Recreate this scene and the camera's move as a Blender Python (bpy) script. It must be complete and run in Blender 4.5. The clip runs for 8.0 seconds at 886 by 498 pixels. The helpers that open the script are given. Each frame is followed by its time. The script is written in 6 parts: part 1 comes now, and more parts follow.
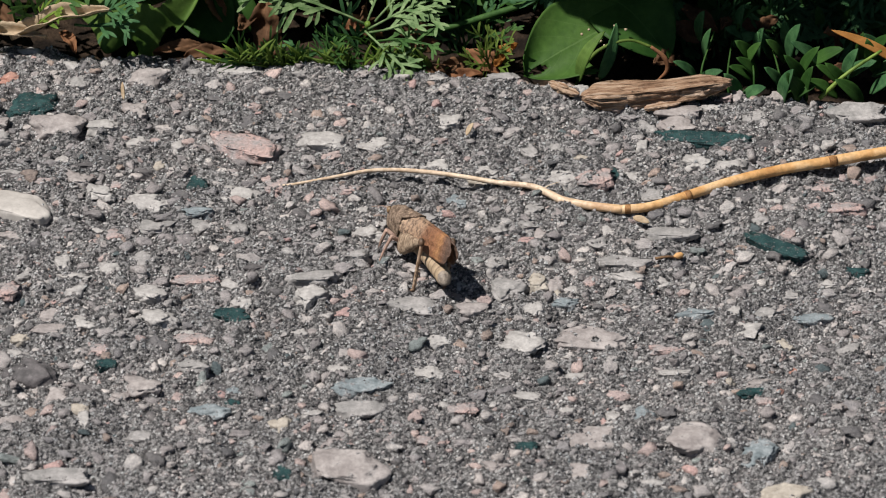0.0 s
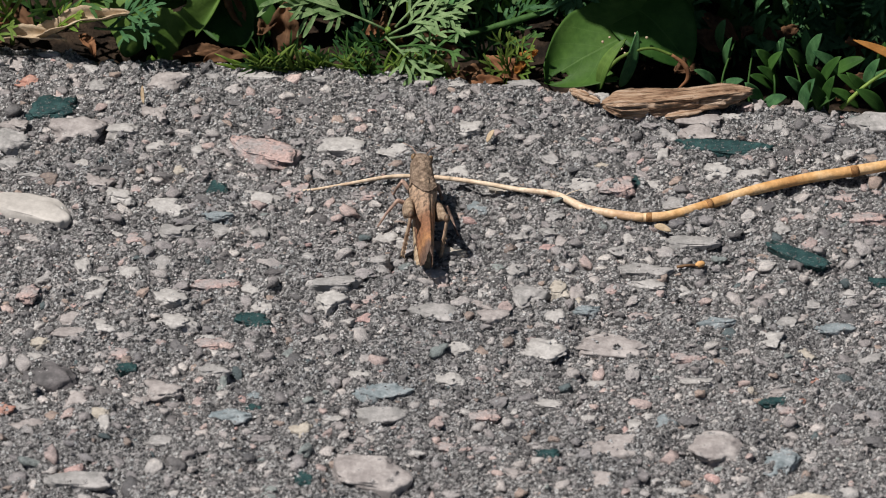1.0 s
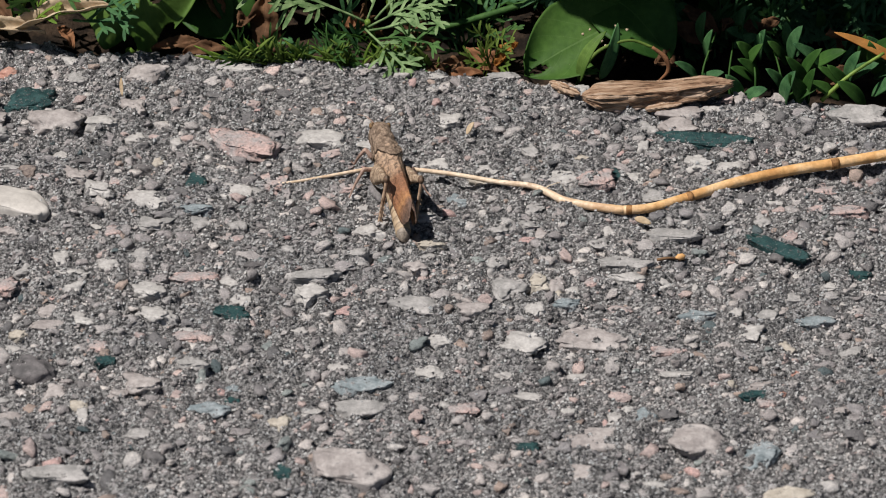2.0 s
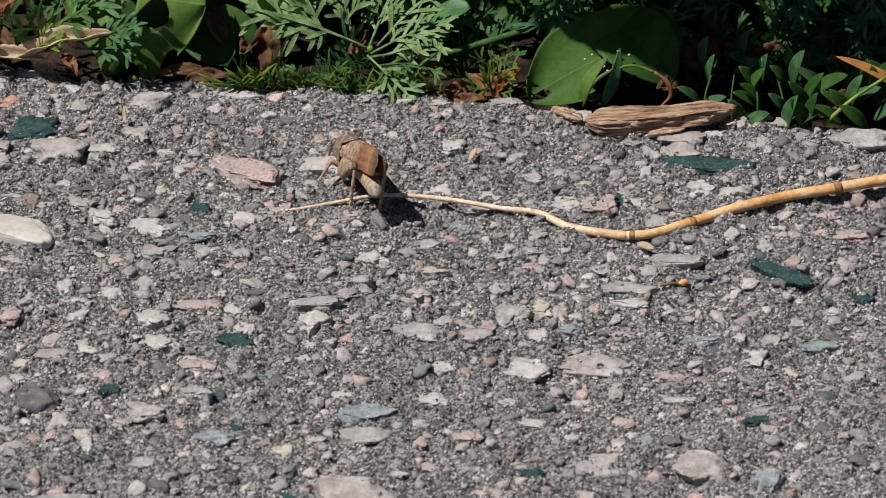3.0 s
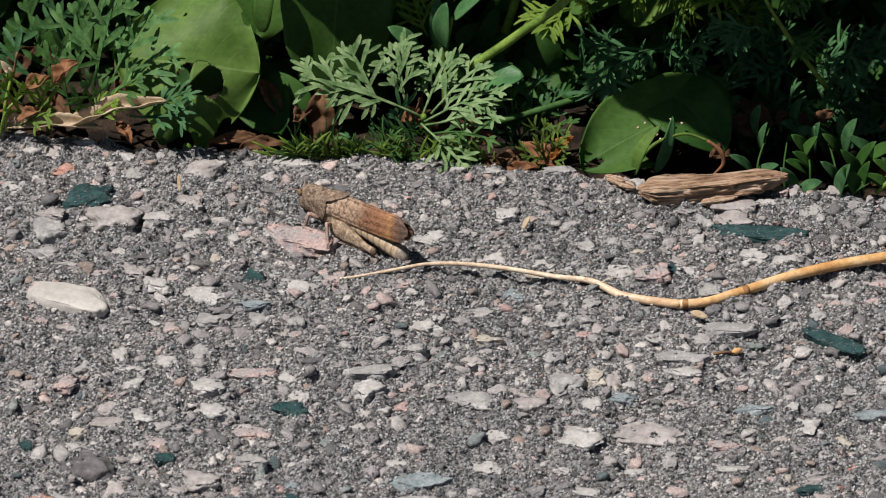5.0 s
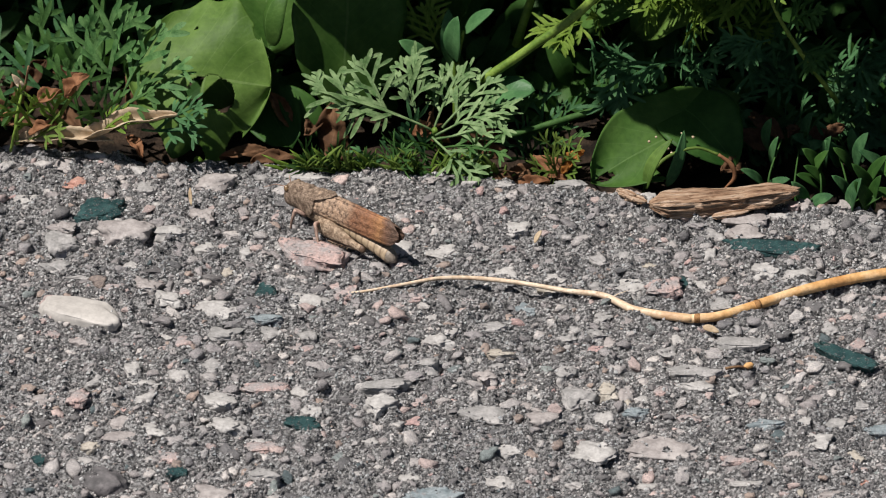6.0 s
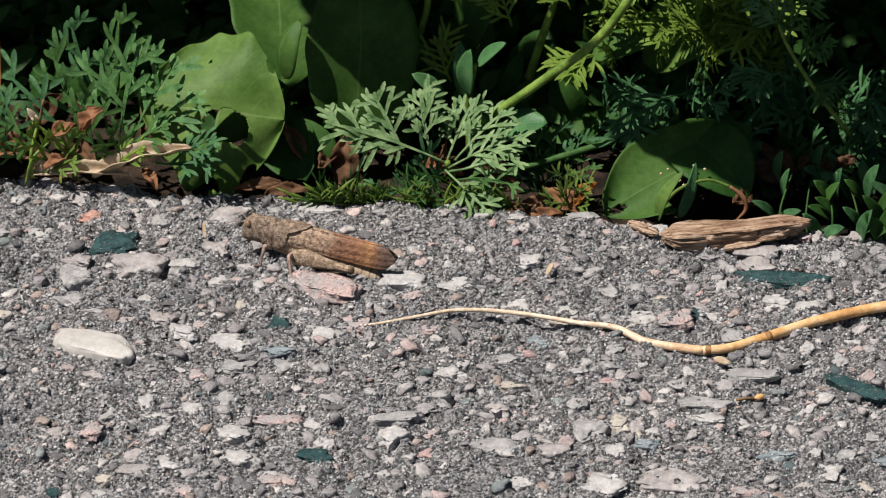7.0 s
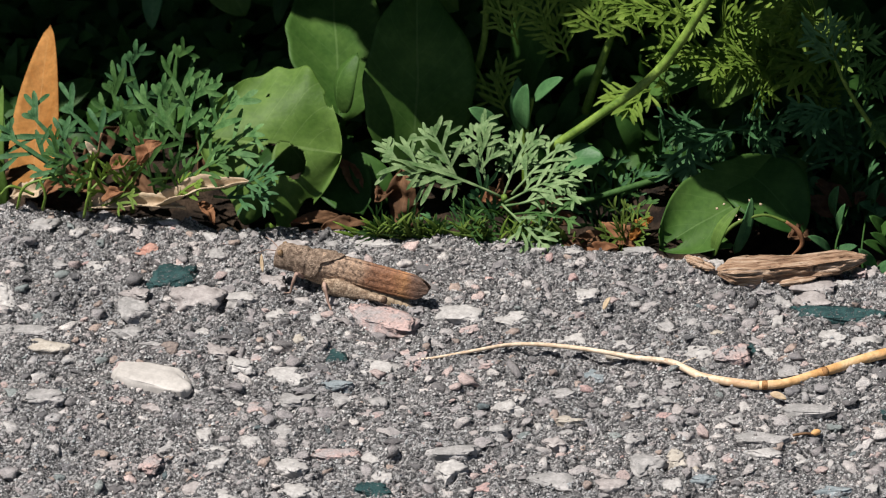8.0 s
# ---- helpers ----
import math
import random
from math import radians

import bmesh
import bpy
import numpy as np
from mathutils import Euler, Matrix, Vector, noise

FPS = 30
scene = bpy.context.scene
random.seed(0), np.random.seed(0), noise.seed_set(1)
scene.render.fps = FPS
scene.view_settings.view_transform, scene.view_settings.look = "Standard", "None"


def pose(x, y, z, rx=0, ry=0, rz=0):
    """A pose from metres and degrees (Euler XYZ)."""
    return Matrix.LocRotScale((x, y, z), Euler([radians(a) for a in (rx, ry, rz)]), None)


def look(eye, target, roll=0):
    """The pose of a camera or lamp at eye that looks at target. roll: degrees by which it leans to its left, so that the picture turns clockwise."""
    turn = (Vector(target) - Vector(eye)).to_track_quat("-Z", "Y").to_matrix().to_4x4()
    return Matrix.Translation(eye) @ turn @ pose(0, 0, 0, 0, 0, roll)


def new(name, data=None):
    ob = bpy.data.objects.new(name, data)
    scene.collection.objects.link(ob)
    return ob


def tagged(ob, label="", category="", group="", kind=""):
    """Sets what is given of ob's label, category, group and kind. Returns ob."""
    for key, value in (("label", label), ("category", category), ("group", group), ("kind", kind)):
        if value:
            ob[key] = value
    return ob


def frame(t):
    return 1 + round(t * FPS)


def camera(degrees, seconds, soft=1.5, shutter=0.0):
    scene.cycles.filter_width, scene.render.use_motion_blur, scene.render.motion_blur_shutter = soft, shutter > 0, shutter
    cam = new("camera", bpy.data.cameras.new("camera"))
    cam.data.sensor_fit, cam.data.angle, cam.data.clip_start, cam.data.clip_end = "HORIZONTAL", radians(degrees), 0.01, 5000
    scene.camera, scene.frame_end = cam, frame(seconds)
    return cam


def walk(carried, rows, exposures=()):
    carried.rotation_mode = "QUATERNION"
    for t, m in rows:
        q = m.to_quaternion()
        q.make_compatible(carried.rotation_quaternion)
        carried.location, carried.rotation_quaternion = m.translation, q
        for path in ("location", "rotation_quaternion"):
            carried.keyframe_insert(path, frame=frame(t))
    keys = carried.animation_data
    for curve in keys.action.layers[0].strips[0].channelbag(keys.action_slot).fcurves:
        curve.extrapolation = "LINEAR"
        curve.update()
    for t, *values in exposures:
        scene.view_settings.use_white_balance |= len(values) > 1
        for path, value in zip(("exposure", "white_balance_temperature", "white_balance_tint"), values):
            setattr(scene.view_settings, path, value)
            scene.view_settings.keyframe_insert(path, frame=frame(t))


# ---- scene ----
cam = camera(8.78, 8.0, soft=0.68, shutter=0.0)
PATH = [
    (0, (0.00000, -1.18727, 0.74189), (0.00000, 0.50883, -0.31795), 0.000),
    (0.2, (-0.00155, -1.18733, 0.74113), (-0.00224, 0.50974, -0.31715), 0.061),
    (0.5, (-0.00392, -1.18744, 0.73991), (-0.00378, 0.51108, -0.31603), 0.222),
    (0.8, (-0.00758, -1.18614, 0.73929), (-0.00344, 0.51271, -0.31612), 0.482),
    (1, (-0.01005, -1.18530, 0.73884), (-0.00292, 0.51314, -0.31722), 0.608),
    (1.5, (-0.00968, -1.18223, 0.73482), (0.00175, 0.51553, -0.32229), 0.777),
    (1.7, (-0.00951, -1.18215, 0.73552), (0.00261, 0.51469, -0.32305), 0.773),
    (2.8, (-0.00848, -1.18159, 0.73946), (0.00360, 0.51747, -0.31555), 0.472),
    (3, (-0.00832, -1.18153, 0.74015), (0.00228, 0.51809, -0.31397), 0.397),
    (3.5, (-0.01149, -1.18063, 0.74487), (-0.00142, 0.51905, -0.30917), 0.377),
    (4, (-0.00697, -1.18223, 0.74273), (-0.01056, 0.52402, -0.30067), 0.042),
    (4.5, (-0.00934, -1.18352, 0.74555), (-0.01607, 0.52604, -0.29241), 0.082),
    (4.7, (-0.01019, -1.18327, 0.74603), (-0.01608, 0.52587, -0.29262), 0.100),
    (5.8, (-0.01491, -1.18199, 0.74873), (-0.01546, 0.52594, -0.29192), 0.289),
    (6, (-0.01584, -1.18182, 0.74924), (-0.01751, 0.52715, -0.28972), 0.236),
    (6.5, (-0.01255, -1.18308, 0.74992), (-0.02153, 0.52895, -0.28395), 0.031),
    (7, (-0.01083, -1.18632, 0.75520), (-0.02380, 0.52644, -0.27742), -0.081),
    (7.5, (-0.00738, -1.18704, 0.75629), (-0.02871, 0.52766, -0.27295), -0.301),
    (7.8, (-0.01294, -1.18797, 0.75844), (-0.03090, 0.52744, -0.26969), -0.184),
    (8, (-0.01669, -1.18864, 0.75986), (-0.04136, 0.52810, -0.26589), -0.098),
]
walk(cam, [(t, look(eye, target, roll)) for t, eye, target, roll in PATH], exposures=[(0.0, 0.10), (4.0, 0.14), (6.0, 0.24), (8.0, 0.42)])
cam.data.dof.use_dof = True
cam.data.dof.focus_distance = 1.42
cam.data.dof.aperture_fstop = 42

# ---- light: a clear day, the sun high on one side ----
SUN = Vector((-0.44, -0.15, 0.885)).normalized()
world = bpy.data.worlds.new("sky")
scene.world = world
world.use_nodes = True
sky = world.node_tree.nodes.new("ShaderNodeTexSky")
sky.sky_type = "NISHITA"
sky.sun_disc = False
sky.sun_elevation = math.asin(SUN.z)
sky.sun_rotation = math.atan2(SUN.x, SUN.y)
background = world.node_tree.nodes["Background"]
background.inputs["Strength"].default_value = 0.04
world.node_tree.links.new(sky.outputs[0], background.inputs["Color"])
sun = new("sun", bpy.data.lights.new("sun", "SUN"))
sun.data.energy = 5.2
sun.data.angle = radians(0.5)
sun.data.color = (1.0, 0.962, 0.92)
sun.matrix_world = look(SUN * 5, (0, 0, 0))


# ---- materials ----
def material(name, rough=0.7, spec=0.3):
    m = bpy.data.materials.new(name)
    m.use_nodes = True
    b = m.node_tree.nodes["Principled BSDF"]
    b.inputs["Roughness"].default_value = rough
    b.inputs["Specular IOR Level"].default_value = spec
    return m, m.node_tree.nodes, m.node_tree.links, b


def ramp_node(nodes, stops, mode="LINEAR"):
    r = nodes.new("ShaderNodeValToRGB")
    r.color_ramp.interpolation = mode
    e = r.color_ramp.elements
    while len(e) < len(stops):
        e.new(0.5)
    for k, (p, c) in enumerate(stops):
        e[k].position = p
        e[k].color = (*c, 1)
    return r


def noise_node(nodes, links, scale, detail=4, rough=0.6, coord="Object"):
    tc = nodes.new("ShaderNodeTexCoord")
    n = nodes.new("ShaderNodeTexNoise")
    n.inputs["Scale"].default_value = scale
    n.inputs["Detail"].default_value = detail
    n.inputs["Roughness"].default_value = rough
    links.new(tc.outputs[coord], n.inputs["Vector"])
    return n


def mix_node(nodes, links, a, b, factor, blend="MIX"):
    m = nodes.new("ShaderNodeMix")
    m.data_type = "RGBA"
    m.blend_type = blend
    for socket, value in ((m.inputs["Factor"], factor), (m.inputs["A"], a), (m.inputs["B"], b)):
        if isinstance(value, (int, float)):
            socket.default_value = value
        elif isinstance(value, tuple):
            socket.default_value = (*value, 1)
        else:
            links.new(value, socket)
    return m.outputs["Result"]


def bump(nodes, links, b, height, strength, distance):
    n = nodes.new("ShaderNodeBump")
    n.inputs["Strength"].default_value = strength
    n.inputs["Distance"].default_value = distance
    links.new(height, n.inputs["Height"])
    links.new(n.outputs[0], b.inputs["Normal"])


def mottled(name, dark, light, scale, rough=0.7, spec=0.3, relief=0.5, distance=0.0003, fine=6.0, fine_amount=0.5, flecks=0.3, crust=0.0):
    """A surface of two colours in patches, with a finer grain over it."""
    m, nodes, links, b = material(name, rough, spec)
    big = noise_node(nodes, links, scale)
    small = noise_node(nodes, links, scale * fine, 3)
    base = ramp_node(nodes, [(0.40, dark), (0.60, light)])
    links.new(big.outputs[0], base.inputs[0])
    grain = ramp_node(nodes, [(0.3, (0.45, 0.45, 0.45)), (0.7, (1.3, 1.3, 1.3))])
    links.new(small.outputs[0], grain.inputs[0])
    links.new(mix_node(nodes, links, base.outputs[0], grain.outputs[0], fine_amount, "MULTIPLY"), b.inputs["Base Color"])
    fleck = noise_node(nodes, links, scale * fine * 2.4, 2)
    dots = ramp_node(nodes, [(0.34, (0.35, 0.35, 0.36)), (0.46, (1, 1, 1)), (0.62, (1, 1, 1)), (0.74, (1.5, 1.5, 1.5))])
    links.new(fleck.outputs[0], dots.inputs[0])
    links.new(mix_node(nodes, links, b.inputs["Base Color"].links[0].from_socket, dots.outputs[0], flecks, "MULTIPLY"), b.inputs["Base Color"])
    height = small.outputs[0]
    if crust:
        cover = noise_node(nodes, links, scale * 2.2, 7, 0.72)
        mask = ramp_node(nodes, [(0.5 + 0.12 * (1 - crust), (0, 0, 0)), (0.56 + 0.12 * (1 - crust), (1, 1, 1))])
        links.new(cover.outputs[0], mask.inputs[0])
        tar = noise_node(nodes, links, 2600, 3, 0.7)
        tars = ramp_node(nodes, [(0.40, (0.035, 0.035, 0.038)), (0.48, (0.17, 0.165, 0.165)), (0.56, (0.32, 0.30, 0.295)), (0.66, (0.62, 0.60, 0.58))])
        links.new(tar.outputs[0], tars.inputs[0])
        links.new(mix_node(nodes, links, b.inputs["Base Color"].links[0].from_socket, tars.outputs[0], mask.outputs[0]), b.inputs["Base Color"])
        height = mix_node(nodes, links, height, mix_node(nodes, links, tar.outputs[0], (1.0, 1.0, 1.0), 0.5, "ADD"), mask.outputs[0])
    bump(nodes, links, b, height, relief, distance)
    return m


def speckled(name, stops, source, scale, rough=0.75, spec=0.25, relief=0.9, distance=0.0006):
    """Gravel: the colour of each piece by chance, with flecks and fine relief."""
    m, nodes, links, b = material(name, rough, spec)
    chance = nodes.new("ShaderNodeObjectInfo").outputs["Random"] if source == "object" else nodes.new("ShaderNodeNewGeometry").outputs["Random Per Island"]
    base = ramp_node(nodes, stops, "CONSTANT")
    links.new(chance, base.inputs[0])
    patch = noise_node(nodes, links, scale, 5, 0.65)
    shade = ramp_node(nodes, [(0.3, (0.55, 0.55, 0.56)), (0.68, (1.2, 1.18, 1.15))])
    links.new(patch.outputs[0], shade.inputs[0])
    fleck = noise_node(nodes, links, scale * 5, 2)
    dots = ramp_node(nodes, [(0.36, (0.5, 0.52, 0.54)), (0.46, (1, 1, 1)), (0.66, (1, 1, 1)), (0.74, (1.5, 1.5, 1.5))])
    links.new(fleck.outputs[0], dots.inputs[0])
    a = mix_node(nodes, links, base.outputs[0], shade.outputs[0], 0.8, "MULTIPLY")
    if source == "island":
        stain = noise_node(nodes, links, 42, 3, 0.55)
        wash = ramp_node(nodes, [(0.36, (0.66, 0.69, 0.71)), (0.62, (1.18, 1.15, 1.12))])
        links.new(stain.outputs[0], wash.inputs[0])
        a = mix_node(nodes, links, a, wash.outputs[0], 0.8, "MULTIPLY")
    links.new(mix_node(nodes, links, a, dots.outputs[0], 0.7, "MULTIPLY"), b.inputs["Base Color"])
    bump(nodes, links, b, fleck.outputs[0], relief, distance)
    return m


def leafy(name, dark, light, rib, scale=90, clear=0.35, rough=0.45):
    """Leaf: blotched green, a paler midrib and side veins by the leaf's own coordinates, some light coming through."""
    m, nodes, links, b = material(name, rough, 0.15)
    big = noise_node(nodes, links, scale)
    base = ramp_node(nodes, [(0.35, dark), (0.68, light)])
    links.new(big.outputs[0], base.inputs[0])
    uv = nodes.new("ShaderNodeUVMap")
    xyz = nodes.new("ShaderNodeSeparateXYZ")
    links.new(uv.outputs[0], xyz.inputs[0])

    def calc(op, a, c=0.0):
        n = nodes.new("ShaderNodeMath")
        n.operation = op
        for k, v in enumerate((a, c)):
            if isinstance(v, (int, float)):
                n.inputs[k].default_value = v
            else:
                links.new(v, n.inputs[k])
        return n.outputs[0]

    bent = noise_node(nodes, links, scale * 0.8, 2)
    side = calc("ABSOLUTE", calc("ADD", calc("SUBTRACT", xyz.outputs[1], 0.53), calc("MULTIPLY", bent.outputs[0], 0.06)))
    mid = calc("MULTIPLY", calc("LESS_THAN", side, 0.010), 0.38)
    wave = calc("FRACT", calc("MULTIPLY", calc("SUBTRACT", xyz.outputs[0], calc("MULTIPLY", side, 0.55)), 8.0))
    vein = calc("MULTIPLY", calc("LESS_THAN", wave, 0.05), 0.13)
    lines = calc("MAXIMUM", mid, vein)
    fine = noise_node(nodes, links, scale * 9, 3)
    c = mix_node(nodes, links, base.outputs[0], rib, lines)
    grain = ramp_node(nodes, [(0.3, (0.8, 0.82, 0.8)), (0.7, (1.15, 1.12, 1.1))])
    links.new(fine.outputs[0], grain.inputs[0])
    c = mix_node(nodes, links, c, grain.outputs[0], 0.8, "MULTIPLY")
    links.new(c, b.inputs["Base Color"])
    bump(nodes, links, b, calc("ADD", calc("MULTIPLY", lines, -0.6), fine.outputs[0]), 0.35, 0.0003)
    through_light = nodes.new("ShaderNodeBsdfTranslucent")
    links.new(mix_node(nodes, links, c, (0.9, 1.0, 0.35), 0.5, "MULTIPLY"), through_light.inputs["Color"])
    both = nodes.new("ShaderNodeMixShader")
    both.inputs[0].default_value = clear
    links.new(b.outputs[0], both.inputs[1])
    links.new(through_light.outputs[0], both.inputs[2])
    links.new(both.outputs[0], nodes["Material Output"].inputs["Surface"])
    return m


GRAVEL = [(0.0, (0.174, 0.165, 0.167)), (0.10, (0.430, 0.395, 0.386)), (0.26, (0.318, 0.29, 0.289)), (0.40, (0.512, 0.47, 0.457)), (0.50, (0.246, 0.23, 0.233)), (0.58, (0.369, 0.29, 0.254)),
          (0.66, (0.482, 0.38, 0.360)), (0.74, (0.53, 0.495, 0.48)), (0.82, (0.359, 0.33, 0.330)), (0.93, (0.256, 0.28, 0.274)), (0.965, (0.113, 0.14, 0.147)), (0.98, (0.512, 0.35, 0.330))]
GRAINS = [(0.0, (0.105, 0.10, 0.102)), (0.22, (0.19, 0.182, 0.18)), (0.34, (0.430, 0.40, 0.396)), (0.46, (0.205, 0.19, 0.193)), (0.58, (0.635, 0.59, 0.589)), (0.70, (0.14, 0.136, 0.138)), (0.84, (0.881, 0.84, 0.842)), (1.0, (0.48, 0.36, 0.33))]
GRAVEL = [(p, (c[0] * 1.075, c[1] * 1.085, c[2] * 1.08)) for p, c in GRAVEL]
GRAINS = [(p, tuple(min(0.72, k * q) for k, q in zip(c, (1.16, 1.165, 1.16)))) for p, c in GRAINS]
MAT_BINDER = mottled("asphalt_binder", (0.075, 0.074, 0.074), (0.44, 0.425, 0.415), 1100, 0.9, 0.15, 1.0, 0.0008, 3, 1.0, 0.9)
MAT_GRIT = speckled("asphalt_grit", GRAVEL, "island", 700)
MAT_GRAIN = speckled("asphalt_grain", GRAINS, "island", 1500, 0.45, 0.5)
MAT_PEBBLE = speckled("asphalt_pebble", GRAVEL, "object", 1.8)
STONES = {
    "pale": mottled("pale_stone", (0.33, 0.312, 0.296), (0.505, 0.478, 0.455), 170, 0.75, 0.2, 0.55, 0.0005, 6, 0.35, 0.18, crust=0.34),
    "grey": mottled("grey_stone", (0.25, 0.24, 0.23), (0.42, 0.395, 0.38), 170, 0.75, 0.2, 0.55, 0.0005, 6, 0.35, 0.18, crust=0.34),
    "dark": mottled("dark_stone", (0.085, 0.08, 0.08), (0.17, 0.155, 0.155), 170, 0.75, 0.2, 0.55, 0.0005, 6, 0.35, 0.18, crust=0.34),
    "mauve": mottled("mauve_stone", (0.27, 0.24, 0.228), (0.43, 0.39, 0.37), 150, 0.75, 0.2, 0.55, 0.0005, 6, 0.35, 0.18, crust=0.34),
    "pink": mottled("pink_stone", (0.33, 0.295, 0.285), (0.48, 0.345, 0.315), 230, 0.75, 0.2, 0.7, 0.0006, crust=0.5),
    "red": mottled("red_stone", (0.34, 0.17, 0.13), (0.50, 0.31, 0.25), 200, 0.7, 0.25, 0.5, 0.0005, crust=0.6),
    "teal": mottled("teal_stone", (0.012, 0.045, 0.047), (0.035, 0.09, 0.088), 420, 0.6, 0.3, 0.9, 0.0006, crust=0.6),
    "cream": mottled("cream_stone", (0.39, 0.36, 0.33), (0.49, 0.455, 0.418), 120, 0.6, 0.3, 0.25, 0.0003, 6, 0.2, 0.1),
    "beige": mottled("beige_stone", (0.34, 0.30, 0.25), (0.50, 0.45, 0.385), 180, 0.75, 0.2, 0.55, 0.0005, 6, 0.35, 0.18, crust=0.34),
    "blue": mottled("bluish_stone", (0.17, 0.20, 0.21), (0.33, 0.36, 0.37), 200, 0.7, 0.25, 0.5, 0.0005, crust=0.6),
}
STONE_WORDS = {"pale": "pale whitish-grey", "grey": "mid-grey", "dark": "dark grey", "mauve": "mauve-grey", "pink": "pink speckled", "red": "rust-red",
               "teal": "dark teal-green", "cream": "smooth cream-white", "beige": "beige sandy", "blue": "bluish grey"}
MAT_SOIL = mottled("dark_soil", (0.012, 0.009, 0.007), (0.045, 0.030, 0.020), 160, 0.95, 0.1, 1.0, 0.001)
MAT_FROND = leafy("frond_green", (0.032, 0.088, 0.021), (0.088, 0.185, 0.05), (0.14, 0.25, 0.09), 330, 0.3, 0.6)
MAT_FROND_PALE = leafy("frond_pale_green", (0.085, 0.165, 0.055), (0.27, 0.375, 0.175), (0.33, 0.43, 0.24), 330, 0.25, 0.55)
MAT_FROND_MID = leafy("frond_fresh_green", (0.045, 0.125, 0.036), (0.145, 0.275, 0.095), (0.22, 0.35, 0.15), 330, 0.28, 0.5)
MAT_FROND_YELLOW = leafy("frond_yellow_green", (0.10, 0.18, 0.025), (0.22, 0.32, 0.055), (0.28, 0.36, 0.09), 330, 0.35, 0.6)
MAT_FROND_DARK = leafy("frond_bluish_green", (0.028, 0.086, 0.032), (0.082, 0.19, 0.074), (0.12, 0.23, 0.11), 330, 0.25, 0.55)
MAT_LEAF = leafy("broad_leaf_green", (0.072, 0.145, 0.024), (0.16, 0.265, 0.062), (0.28, 0.39, 0.14), 70, 0.36, 0.5)
# leaf green darkened to carry the shade among the deeper leaves
MAT_LEAF_SHADED = leafy("shaded_leaf_green", (0.022, 0.070, 0.014), (0.065, 0.15, 0.032), (0.10, 0.20, 0.06), 60, 0.35, 0.5)
MAT_GRASS = leafy("grassy_yellow_green", (0.08, 0.14, 0.025), (0.19, 0.27, 0.06), (0.24, 0.31, 0.09), 120, 0.35, 0.55)
MAT_LEAF_MID = leafy("mid_leaf_green", (0.042, 0.108, 0.019), (0.098, 0.19, 0.042), (0.18, 0.29, 0.10), 70, 0.38, 0.5)
MAT_LEAF_SMALL = leafy("small_leaf_green", (0.05, 0.14, 0.05), (0.12, 0.26, 0.10), (0.18, 0.32, 0.15), 110, 0.3, 0.4)
MAT_DEAD_ORANGE = leafy("dead_leaf_orange", (0.36, 0.15, 0.035), (0.60, 0.30, 0.09), (0.62, 0.38, 0.16), 110, 0.45, 0.7)
MAT_DEAD_TAN = leafy("dead_leaf_tan", (0.38, 0.28, 0.18), (0.68, 0.55, 0.40), (0.6, 0.5, 0.36), 150, 0.2, 0.8)
MAT_DEAD_RED = leafy("dead_leaf_russet", (0.15, 0.065, 0.03), (0.34, 0.165, 0.085), (0.36, 0.20, 0.11), 200, 0.25, 0.75)
MAT_DEAD_BROWN = leafy("dead_leaf_brown", (0.06, 0.03, 0.016), (0.18, 0.095, 0.05), (0.2, 0.12, 0.07), 150, 0.15, 0.8)
MAT_STEM = mottled("plant_stem", (0.09, 0.16, 0.02), (0.18, 0.27, 0.045), 200, 0.5, 0.3, 0.3)
MAT_STEM_BROWN = mottled("woody_stem", (0.10, 0.055, 0.03), (0.22, 0.13, 0.07), 200, 0.8, 0.2, 0.6)


# ---- mesh helpers ----
def part(name, bm, mat, parent=None, label="", smooth=True):
    me = bpy.data.meshes.new(name)
    bm.to_mesh(me)
    bm.free()
    return part_mesh(name, me, mat, parent, label, smooth)


def part_mesh(name, me, mat, parent=None, label="", smooth=True):
    me.materials.append(mat)
    me.polygons.foreach_set("use_smooth", [smooth] * len(me.polygons))
    ob = new(name, me)
    if parent is not None:
        ob.parent = parent
    if label:
        tagged(ob, label)
    return ob


def thing(name, place, label, category, group="", kind=""):
    ob = new(name)
    ob.location = place
    ob.empty_display_size = 0.01
    return tagged(ob, label, category, group, kind)


def tube(bm, points, radii, sides=8, flat=1.0, close=True):
    """A tube along a line of points, with a radius at each."""
    pts = [Vector(p) for p in points]
    rings = []
    side = None
    for k, p in enumerate(pts):
        d = (pts[min(k + 1, len(pts) - 1)] - pts[max(k - 1, 0)]).normalized()
        if side is None:
            side = d.orthogonal().normalized()
        side = (side - d * side.dot(d)).normalized()
        up = d.cross(side)
        rings.append([bm.verts.new(p + float(radii[k]) * (math.cos(a) * side + flat * math.sin(a) * up)) for a in (2 * math.pi * j / sides for j in range(sides))])
    for a, b in zip(rings, rings[1:]):
        for j in range(sides):
            bm.faces.new((a[j], a[(j + 1) % sides], b[(j + 1) % sides], b[j]))
    if close:
        bm.faces.new(rings[0][::-1])
        bm.faces.new(rings[-1])
    return rings


